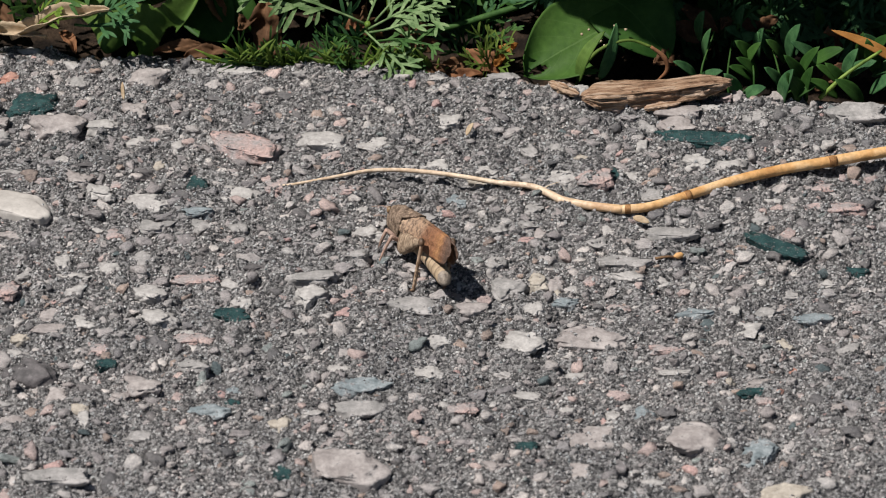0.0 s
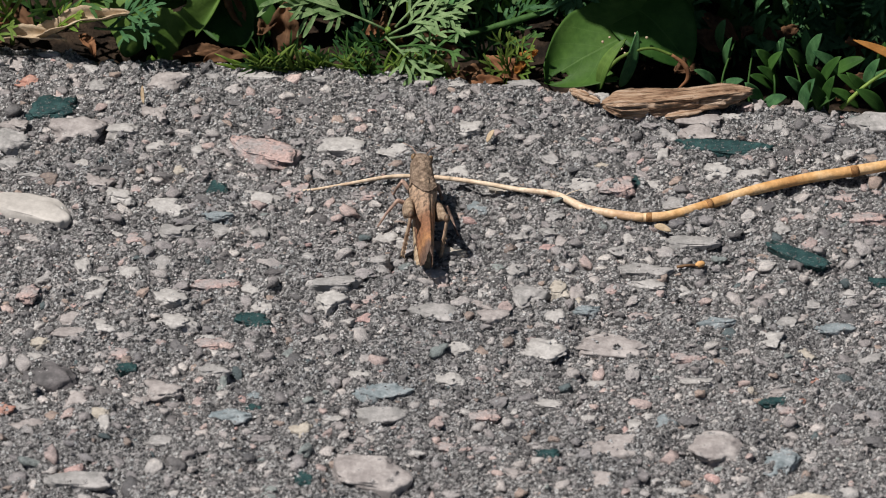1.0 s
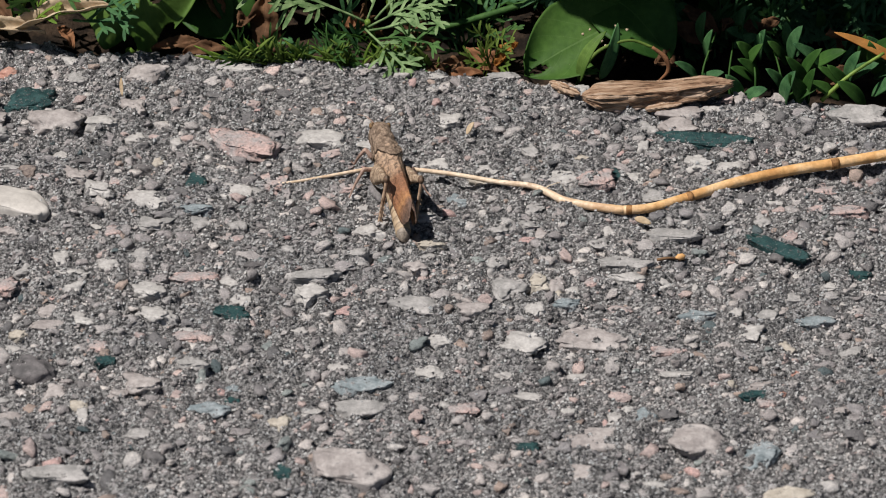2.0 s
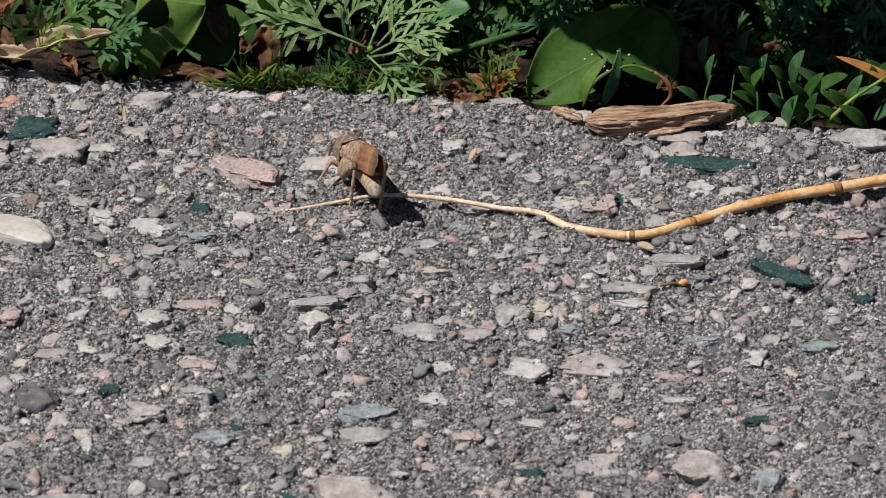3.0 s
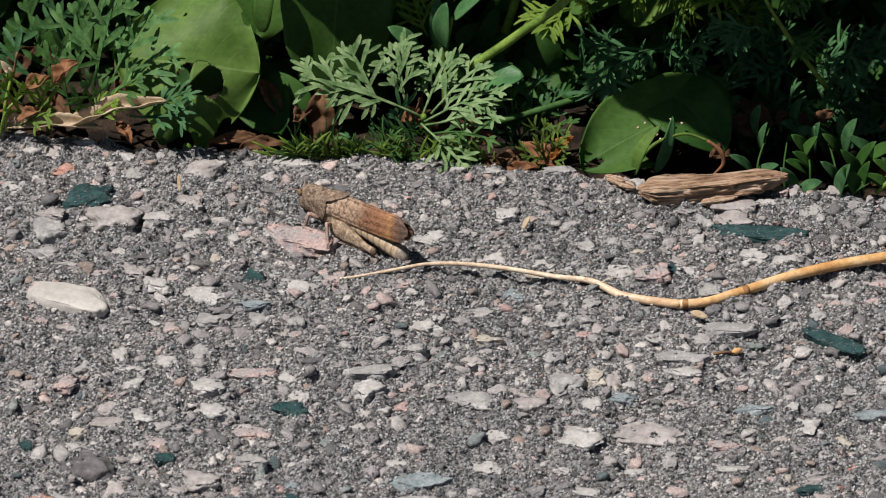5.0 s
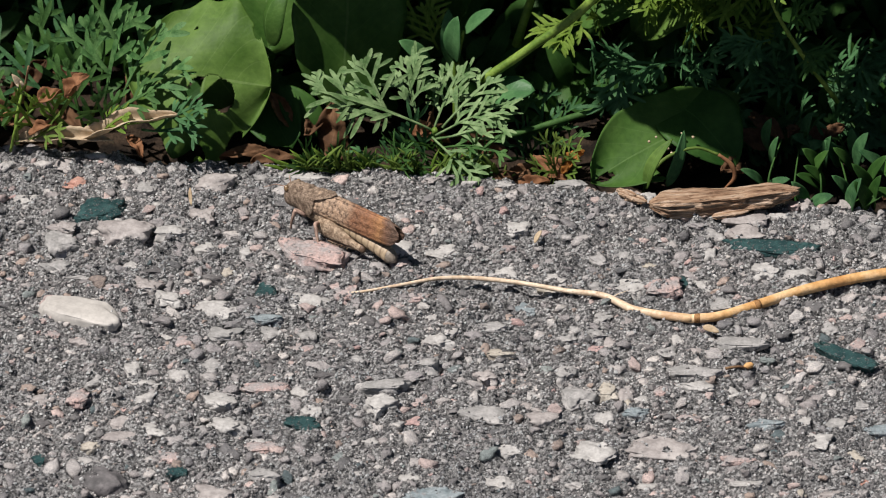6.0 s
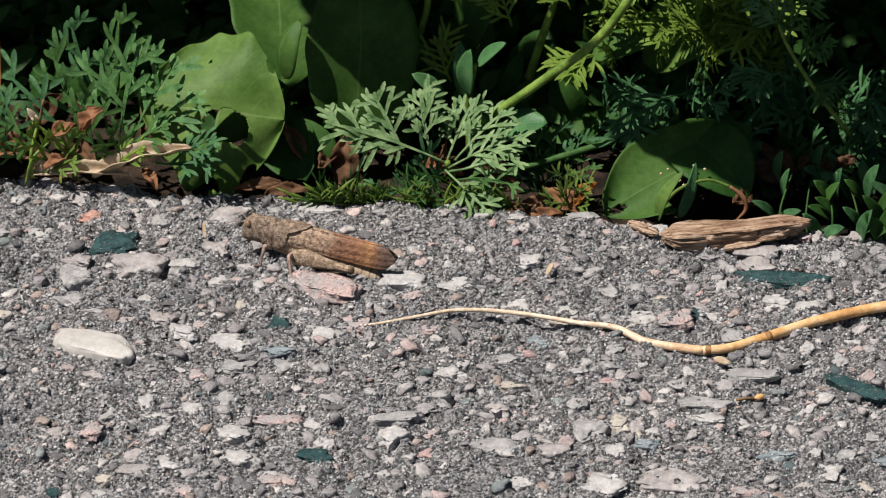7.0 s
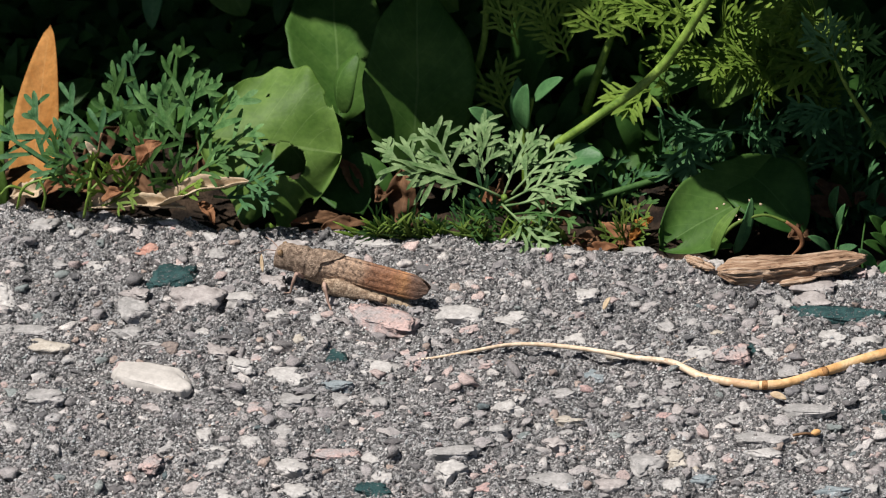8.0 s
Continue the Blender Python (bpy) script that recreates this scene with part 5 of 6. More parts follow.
# ---- weathered piece of wood at the edge ----
def wood_material():
    m, nodes, links, b = material("weathered_wood", 0.85, 0.15)
    tc = nodes.new("ShaderNodeTexCoord")
    mp = nodes.new("ShaderNodeMapping")
    mp.inputs["Scale"].default_value = (80, 850, 850)
    links.new(tc.outputs["Object"], mp.inputs["Vector"])
    n = nodes.new("ShaderNodeTexNoise")
    n.inputs["Scale"].default_value = 1.0
    n.inputs["Detail"].default_value = 8
    n.inputs["Roughness"].default_value = 0.68
    links.new(mp.outputs[0], n.inputs["Vector"])
    r = ramp_node(nodes, [(0.33, (0.05, 0.026, 0.016)), (0.40, (0.25, 0.145, 0.088)), (0.50, (0.46, 0.30, 0.195)), (0.64, (0.66, 0.50, 0.375))])
    links.new(n.outputs[0], r.inputs[0])
    links.new(r.outputs[0], b.inputs["Base Color"])
    bump(nodes, links, b, n.outputs[0], 1.0, 0.002)
    return m


MAT_WOOD = wood_material()


def splinter(parent, name, a, b, high, deep, seed, label=""):
    """A split piece of wood between two ends: grooved along the grain, ragged at its ends."""
    a, b = Vector(a), Vector(b)
    length = (b - a).length
    bm = bmesh.new()
    steps, sides = 84, 56
    rings = []
    for i in range(steps + 1):
        u = i / steps
        end = max(0.12, min(1.0, (u / 0.12 + 0.10) ** 0.55, ((1 - u) / 0.22 + 0.12) ** 0.6))
        ring = []
        for j in range(sides):
            q = 2 * math.pi * j / sides
            c, s = math.cos(q), math.sin(q)
            c, s = math.copysign(abs(c) ** 0.75, c), min(0.62 + 0.10 * noise.noise(Vector((c * 3, u * 6, seed))), math.copysign(abs(s) ** 0.75, s))
            groove = 1 + 0.34 * noise.noise(Vector((c * 2.2, s * 2.2, u * 1.9 + seed))) + 0.22 * noise.noise(Vector((c * 5, s * 5, u * 2.4 + seed))) + 0.12 * noise.noise(Vector((c * 8, s * 8, u * 14 + seed)))
            crack = max(0.0, 0.10 - abs(noise.noise(Vector((c * 2.6, s * 2.6, u * 4.0 + seed * 2))))) / 0.10
            groove -= 0.30 * crack
            ledge = 0.16 * ((s * 2.3 + 0.7 * noise.noise(Vector((u * 2.5, 0, seed)))) % 1.0 - 0.5)
            knot = 0.18 * math.exp(-((u - 0.58) / 0.045) ** 2) * max(0, -c + 0.3)
            rag = 0.035 * noise.noise(Vector((c * 4, s * 4, seed + 9))) * length * (1 if i in (0, steps) else 0)
            ring.append(bm.verts.new(Vector((u * length + rag, c * deep / 2 * end * (groove + knot + ledge), s * high / 2 * end * groove + high * (0.05 * math.sin(5 * u + seed) + 0.12 * u ** 3)))))
        rings.append(ring)
    for p, q in zip(rings, rings[1:]):
        for j in range(sides):
            bm.faces.new((p[j], p[(j + 1) % sides], q[(j + 1) % sides], q[j]))
    bm.faces.new(rings[0][::-1])
    bm.faces.new(rings[-1])
    ob = part(name, bm, MAT_WOOD, parent, label)
    d = b - a
    ob.matrix_local = Matrix.Translation(a) @ Euler((0, -math.atan2(d.z, Vector((d.x, d.y)).length), math.atan2(d.y, d.x))).to_matrix().to_4x4()
    return ob


WOOD = thing("wood_piece", (0, 0, 0), "weathered brown splintered piece of wood lying at the asphalt edge", "wood")
splinter(WOOD, "wood_body", (0.0351, 0.0682, 0.0026), (0.0726, 0.0731, 0.0034), 0.0054, 0.0068, 2.0)
splinter(WOOD, "wood_splinter", (0.0507, 0.0653, 0.0010), (0.0600, 0.0671, 0.0016), 0.0011, 0.0020, 5.0, "thin pale splinter at its foot")
CHIP = thing("wood_chip", (0, 0, 0), "small pale weathered wood chip beside the larger piece", "wood")
splinter(CHIP, "chip_body", (0.0274, 0.0755, 0.0020), (0.0343, 0.0714, 0.0014), 0.0013, 0.0026, 7.0)
splinter(CHIP, "chip_splinter", (0.0288, 0.0734, 0.0012), (0.0338, 0.0740, 0.0012), 0.0010, 0.0018, 9.0)
splinter(CHIP, "chip_splinter", (0.0270, 0.0778, 0.0016), (0.0316, 0.0734, 0.0022), 0.0010, 0.0016, 11.0)


# ---- the straw-coloured stem lying on the pavement ----
STRAW_PALE_TO = (0.0245, 0.0232, 0.0017)[0]
STRAW_YELLOW_FROM = (0.0535, 0.0185, 0.0017)[0]


def straw_material():
    m, nodes, links, b = material("dry_straw", 0.5, 0.35)
    big = noise_node(nodes, links, 130)
    r = ramp_node(nodes, [(0.3, (0.50, 0.24, 0.08)), (0.5, (0.66, 0.38, 0.16)), (0.7, (0.78, 0.54, 0.31))])
    links.new(big.outputs[0], r.inputs[0])
    pale = ramp_node(nodes, [(0.3, (0.50, 0.35, 0.235)), (0.7, (0.80, 0.66, 0.51))])
    patches = noise_node(nodes, links, 420, 4)
    links.new(patches.outputs[0], pale.inputs[0])
    tc = nodes.new("ShaderNodeTexCoord")
    xyz = nodes.new("ShaderNodeSeparateXYZ")
    links.new(tc.outputs["Object"], xyz.inputs[0])
    along = nodes.new("ShaderNodeMapRange")
    along.inputs["From Min"].default_value = STRAW_PALE_TO
    along.inputs["From Max"].default_value = STRAW_YELLOW_FROM
    links.new(xyz.outputs[0], along.inputs["Value"])
    blotch = noise_node(nodes, links, 260, 5, 0.7)
    brown = ramp_node(nodes, [(0.60, (1, 1, 1)), (0.70, (0.45, 0.30, 0.20))])
    links.new(blotch.outputs[0], brown.inputs[0])
    r = nodes.new("ShaderNodeMix")
    r.data_type = "RGBA"
    r.blend_type = "MULTIPLY"
    r.inputs["Factor"].default_value = 0.8
    links.new(mix_node(nodes, links, pale.outputs[0], nodes["Color Ramp"].outputs[0], along.outputs[0]), r.inputs["A"])
    links.new(brown.outputs[0], r.inputs["B"])
    straw_colour = r.outputs["Result"]
    fine = noise_node(nodes, links, 900, 3)
    g = ramp_node(nodes, [(0.3, (0.7, 0.68, 0.62)), (0.7, (1.1, 1.1, 1.1))])
    links.new(fine.outputs[0], g.inputs[0])
    links.new(mix_node(nodes, links, straw_colour, g.outputs[0], 0.8, "MULTIPLY"), b.inputs["Base Color"])
    bump(nodes, links, b, patches.outputs[0], 0.6, 0.0006)
    return m


MAT_STRAW = straw_material()
MAT_STRAW_PALE = mottled("dry_root", (0.54, 0.40, 0.275), (0.80, 0.67, 0.52), 200, 0.7, 0.2, 0.5)
MAT_NODE = mottled("straw_node", (0.20, 0.095, 0.035), (0.42, 0.22, 0.09), 500, 0.7, 0.2, 0.5)
STRAW = thing("straw", (0, 0, 0), "long straw-yellow dry plant stem tapering to a thin root tip", "stem")
thick = ((0.0437, 0.0157, 0.0016), (0.0507, 0.0170, 0.0016), (0.0598, 0.0217, 0.0018), (0.0719, 0.0286, 0.0020), (0.0847, 0.0339, 0.0022), (0.0968, 0.0374, 0.0024), (0.1118, 0.0420, 0.0026), (0.1318, 0.0473, 0.0030), (0.1575, 0.0509, 0.0030))
thin = ((-0.0429, 0.0282, 0.0008), (-0.0389, 0.0276, 0.0013), (-0.0333, 0.0287, 0.0016), (-0.0257, 0.0308, 0.0020), (-0.0187, 0.0329, 0.0022), (-0.0117, 0.0334, 0.0022), (-0.0034, 0.0323, 0.0022), (0.0050, 0.0305, 0.0020), (0.0134, 0.0281, 0.0018), (0.0217, 0.0263, 0.0018),
        (0.0258, 0.0232, 0.0017), (0.0299, 0.0197, 0.0016), (0.0368, 0.0171, 0.0017), (0.0440, 0.0157, 0.0016))
stalk(STRAW, thin, (0.00025, 0.0003, 0.0004, 0.00045, 0.0005, 0.00055, 0.0006, 0.0006, 0.00065, 0.0008, 0.00095, 0.00105, 0.0011, 0.00115), MAT_STRAW, "root", "thin pale crooked root end", 10)
stalk(STRAW, thick, (0.00115, 0.0012, 0.0013, 0.00135, 0.0014, 0.0014, 0.0014), MAT_STRAW, "stalk", "", 14)
for a, b2, wide in (((0.0593, 0.0213, 0.0018), (0.0607, 0.0221, 0.0018), 0.00140), ((0.0955, 0.0369, 0.0024), (0.0975, 0.0375, 0.0024), 0.0015), ((0.0443, 0.0157, 0.0016), (0.0462, 0.0161, 0.0016), 0.00120)):
    bm = bmesh.new()
    a, b2 = Vector(a), Vector(b2)
    tube(bm, [a, a.lerp(b2, 0.3), a.lerp(b2, 0.7), b2], [wide * 0.92, wide, wide, wide * 0.92], 14)
    part("stem_node", bm, MAT_NODE, STRAW, "brown ring-like node")
stalk(STRAW, ((0.0245, 0.0236, 0.0018), (0.0256, 0.0243, 0.0030), (0.0287, 0.0261, 0.0032)), (0.0002, 0.00015, 0.00008), MAT_STRAW_PALE, "rootlet", "", 5)

for spine in (thin, thick):
    for q in curve_points(spine, 6):
        TAKEN.append((q[0], q[1], 0, 0, 0.0, 0.0010, 0.0010))

# small bits on the pavement
BIT = thing("bud_twig", (0, 0, 0), "tiny orange bud on a short thin twig", "twig")
stalk(BIT, ((0.0513, -0.0063, 0.0012), (0.0541, -0.0058, 0.0014), (0.0568, -0.0059, 0.0013)), (0.0004, 0.00035, 0.0004), MAT_STEM_BROWN, "twig", "", 6)
bm = bmesh.new()
tube(bm, [Vector((0.0557, -0.0059, 0.0016)), Vector((0.0565, -0.0057, 0.0016)), Vector((0.0576, -0.0053, 0.0016)), Vector((0.0582, -0.0049, 0.0016))], [0.0002, 0.0008, 0.0008, 0.0001], 8)
part("bud", bm, MAT_STRAW, BIT, "orange bud")
for k, (a, b2, w) in enumerate((((-0.0807, 0.0693, 0.0010), (-0.0811, 0.0735, 0.0040), 0.0009), ((0.0058, 0.0517, 0.0012), (0.0076, 0.0561, 0.0022), 0.0013), ((0.0464, 0.0129, 0.0012), (0.0505, 0.0100, 0.0012), 0.0018))):
    ob = thing("straw_bit", (0, 0, 0), "small pale dry chaff flake on the asphalt", "chaff", "chaff flakes")
    broad_leaf(ob, a, b2, w, MAT_DEAD_TAN, seed=600 + k, cells=(8, 4), shape=0.9)


# ---- the grasshopper ----
def wing_material():
    m, nodes, links, b = material("folded_wing", 0.55, 0.3)
    tc = nodes.new("ShaderNodeTexCoord")
    xyz = nodes.new("ShaderNodeSeparateXYZ")
    links.new(tc.outputs["Object"], xyz.inputs[0])
    along = nodes.new("ShaderNodeMapRange")
    along.inputs["From Min"].default_value = 0.008
    along.inputs["From Max"].default_value = -0.021
    links.new(xyz.outputs[0], along.inputs["Value"])
    # the bands are ragged
    ragged = noise_node(nodes, links, 330, 4, 0.6)
    shift = nodes.new("ShaderNodeMath")
    shift.operation = "MULTIPLY_ADD"
    shift.inputs[1].default_value = 0.22
    links.new(ragged.outputs[0], shift.inputs[0])
    links.new(along.outputs[0], shift.inputs[2])
    r = ramp_node(nodes, [(0.10, (0.32, 0.232, 0.168)), (0.46, (0.295, 0.20, 0.138)), (0.58, (0.20, 0.10, 0.058)), (0.78, (0.265, 0.125, 0.065)), (0.87, (0.37, 0.188, 0.085)), (0.945, (0.185, 0.10, 0.064)), (1.0, (0.12, 0.075, 0.055))])
    links.new(shift.outputs[0], r.inputs[0])
    # dark and pale flecks, thinning out towards the tip
    spots = noise_node(nodes, links, 900, 4, 0.7)
    g = ramp_node(nodes, [(0.38, (0.28, 0.25, 0.23)), (0.48, (1, 1, 1)), (0.62, (1.55, 1.5, 1.42))])
    links.new(spots.outputs[0], g.inputs[0])
    flecked = nodes.new("ShaderNodeMapRange")
    flecked.inputs["From Min"].default_value = 0.35
    flecked.inputs["From Max"].default_value = 0.62
    flecked.inputs["To Min"].default_value = 0.9
    flecked.inputs["To Max"].default_value = 0.35
    links.new(along.outputs[0], flecked.inputs["Value"])
    # veins: long cells along the wing
    mp = nodes.new("ShaderNodeMapping")
    mp.inputs["Scale"].default_value = (0.8, 1.0, 1.1)
    links.new(tc.outputs["Object"], mp.inputs["Vector"])
    cells = nodes.new("ShaderNodeTexVoronoi")
    cells.feature = "DISTANCE_TO_EDGE"
    cells.inputs["Scale"].default_value = 2100
    links.new(mp.outputs[0], cells.inputs["Vector"])
    net = ramp_node(nodes, [(0.03, (0.72, 0.68, 0.65)), (0.14, (1.1, 1.08, 1.06))])
    links.new(cells.outputs[0], net.inputs[0])
    c = mix_node(nodes, links, r.outputs[0], g.outputs[0], flecked.outputs[0], "MULTIPLY")
    links.new(mix_node(nodes, links, c, net.outputs[0], 0.55, "MULTIPLY"), b.inputs["Base Color"])
    bump(nodes, links, b, spots.outputs[0], 0.9, 0.0006)
    return m


def abdomen_material():
    m, nodes, links, b = material("ringed_abdomen", 0.5, 0.3)
    tc = nodes.new("ShaderNodeTexCoord")
    xyz = nodes.new("ShaderNodeSeparateXYZ")
    links.new(tc.outputs["Object"], xyz.inputs[0])
    rings = nodes.new("ShaderNodeMath")
    rings.operation = "MULTIPLY"
    rings.inputs[1].default_value = -1 / 0.00206
    links.new(xyz.outputs[0], rings.inputs[0])
    part_of = nodes.new("ShaderNodeMath")
    part_of.operation = "FRACT"
    links.new(rings.outputs[0], part_of.inputs[0])
    r = ramp_node(nodes, [(0.0, (0.27, 0.195, 0.13)), (0.08, (0.40, 0.305, 0.205)), (0.75, (0.38, 0.285, 0.19)), (0.97, (0.23, 0.165, 0.11))])
    links.new(part_of.outputs[0], r.inputs[0])
    mottle = noise_node(nodes, links, 520, 4)
    g = ramp_node(nodes, [(0.35, (0.5, 0.48, 0.45)), (0.55, (1.1, 1.08, 1.05))])
    links.new(mottle.outputs[0], g.inputs[0])
    links.new(mix_node(nodes, links, r.outputs[0], g.outputs[0], 0.6, "MULTIPLY"), b.inputs["Base Color"])
    bump(nodes, links, b, mottle.outputs[0], 0.4, 0.0003)
    return m


MAT_WING = wing_material()
MAT_ABDOMEN = abdomen_material()
MAT_BODY = mottled("grasshopper_skin", (0.185, 0.13, 0.094), (0.385, 0.285, 0.21), 900, 0.85, 0.12, 1.0, 0.0007, 3, 0.7, 0.55)
MAT_LEG = mottled("grasshopper_thigh", (0.24, 0.165, 0.11), (0.50, 0.375, 0.265), 620, 0.8, 0.15, 0.9, 0.0006, 3, 0.8, 0.6)
MAT_SHIN = mottled("grasshopper_shin", (0.26, 0.165, 0.105), (0.50, 0.36, 0.25), 380, 0.6, 0.25, 0.4)
MAT_FOOT_LEG = mottled("grasshopper_walking_leg", (0.17, 0.11, 0.085), (0.42, 0.285, 0.225), 420, 0.65, 0.25, 0.4)
MAT_EYE = mottled("grasshopper_eye", (0.12, 0.07, 0.035), (0.27, 0.17, 0.09), 900, 0.25, 0.5, 0.2)
MAT_KNEE = mottled("grasshopper_knee", (0.05, 0.032, 0.02), (0.16, 0.10, 0.065), 500, 0.5, 0.3, 0.3)
MAT_TAIL = mottled("abdomen_tip", (0.17, 0.14, 0.115), (0.36, 0.30, 0.24), 500, 0.5, 0.3, 0.4)


def loft(bm, sections, sides=24, square=0.85, lump=0.0, seed=0.0, fine=3):
    """A body through oval sections across x: (x, z of the middle, half width, half height)."""
    dense = [sections[0]]
    for p, q in zip(sections, sections[1:]):
        dense += [tuple(a + (b - a) * k / fine for a, b in zip(p, q)) for k in range(1, fine + 1)]
    rings = []
    for x, z, w, h in dense:
        ring = []
        for j in range(sides):
            a = 2 * math.pi * j / sides
            c, s = math.cos(a), math.sin(a)
            k = 1 + lump * (noise.noise(Vector((x * 700, c * 2.6 + seed, s * 2.6))) + 0.7 * noise.noise(Vector((x * 1900, c * 7 + seed, s * 7))))
            ring.append(bm.verts.new((x, math.copysign(abs(c) ** square, c) * w * k, z + math.copysign(abs(s) ** square, s) * h * k)))
        rings.append(ring)
    for p, q in zip(rings, rings[1:]):
        for j in range(sides):
            bm.faces.new((p[j], p[(j + 1) % sides], q[(j + 1) % sides], q[j]))
    bm.faces.new(rings[0][::-1])
    bm.faces.new(rings[-1])


def limb(name, parent, points, radii, mat, label="", sides=8, flat=1.0):
    bm = bmesh.new()
    ends = [Vector(p) for p in points]
    bent = [ends[0]]
    for a, p, b in zip(ends, ends[1:], ends[2:]):
        bent += [p.lerp(a, 0.12), p.lerp(b, 0.12)]
    pts = curve_points(bent + [ends[-1]], 4)
    rr = np.interp(np.linspace(0, 1, len(pts)), np.linspace(0, 1, len(radii)), radii)
    tube(bm, pts, rr, sides, flat)
    return part(name, bm, mat, parent, label)


def sheet(bm, rows):
    for p, q in zip(rows, rows[1:]):
        for j in range(len(p) - 1):
            bm.faces.new((p[j], p[j + 1], q[j + 1], q[j]))


def thickened(ob, amount):
    mod = ob.modifiers.new("thickness", "SOLIDIFY")
    mod.thickness = amount
    return ob


def pronotum_mesh():
    """A saddle open below: pointed behind over the back, with a notched keel and hanging side lobes."""
    bm = bmesh.new()
    rows = []
    for i in range(41):
        u = i / 40
        row = []
        for j in range(45):
            a = radians(-128 + 256 * j / 44)
            back = 0.0075 - 0.0052 * max(0.0, 1 - abs(a) / radians(62)) + 0.0030 * max(0.0, abs(a) - radians(85))
            x = 0.0146 + (back - 0.0146) * u
            c, s = math.cos(a), math.sin(a)
            w = 0.0026 + 0.0009 * u ** 1.3 - 0.0003 * math.exp(-((x - 0.0112) / 0.0007) ** 2)
            h = 0.0037 + 0.0004 * u - 0.0003 * math.exp(-((x - 0.0112) / 0.0007) ** 2)
            k = 1 + 0.07 * noise.noise(Vector((x * 900, c * 3, s * 3))) + 0.06 * noise.noise(Vector((x * 2400, c * 9, s * 9)))
            keel = 0.00055 * math.exp(-(a / 0.13) ** 2) * (0.25 if 0.0105 < x < 0.0117 else 1.0)
            rim = 0.00018 * max(0.0, (u - 0.94) / 0.06)
            y = math.copysign(abs(s) ** 0.75, s) * w * k
            z = 0.0002 + math.copysign(abs(c) ** 0.7, c) * h * k + keel + rim
            row.append(bm.verts.new((x, y * (1 + 20 * rim), z)))
        rows.append(row)
    sheet(bm, rows)
    return bm


def wing_mesh(side):
    """A folded fore wing: a narrow flat back, a sharp shoulder, a high side and a rounded fan-like tip."""
    bm = bmesh.new()
    rows = []
    for i in range(61):
        u = i / 60
        row = []
        top = 0.0017 - 0.0011 * u ** 0.8
        side_high = 0.0048 + 0.0018 * math.sin(math.pi * min(0.5, u * 0.62))
        tip = max(0.0, (u - 0.84) / 0.16)
        low, high = 1 - 0.30 * tip ** 3.0, 0.12 * tip ** 3.0
        for j in range(17):
            v = j / 16
            x = 0.0078 - 0.0284 * u
            if v < 0.25:
                k = v / 0.25
                y, z = top * (1.45 * k - 0.45), -0.0007 * k * k - side_high * high
            else:
                k = (v - 0.25) / 0.75
                y = top + 0.0017 * math.sin(k * 2.0) * (1 - 0.72 * u) + 0.00010 * math.sin(k * 20)
                z = -0.0007 - (side_high - 0.0007) * (high + (low - high) * k)
            x += 0.0030 * tip * (1 - math.cos((v - 0.6) * 2.6))
            row.append(bm.verts.new((x, side * y, 0.0043 - 0.0002 * u + z + (0.00022 if side > 0 else 0))))
        rows.append(row)
    sheet(bm, rows)
    return bm


HIND = []
WALKING = []


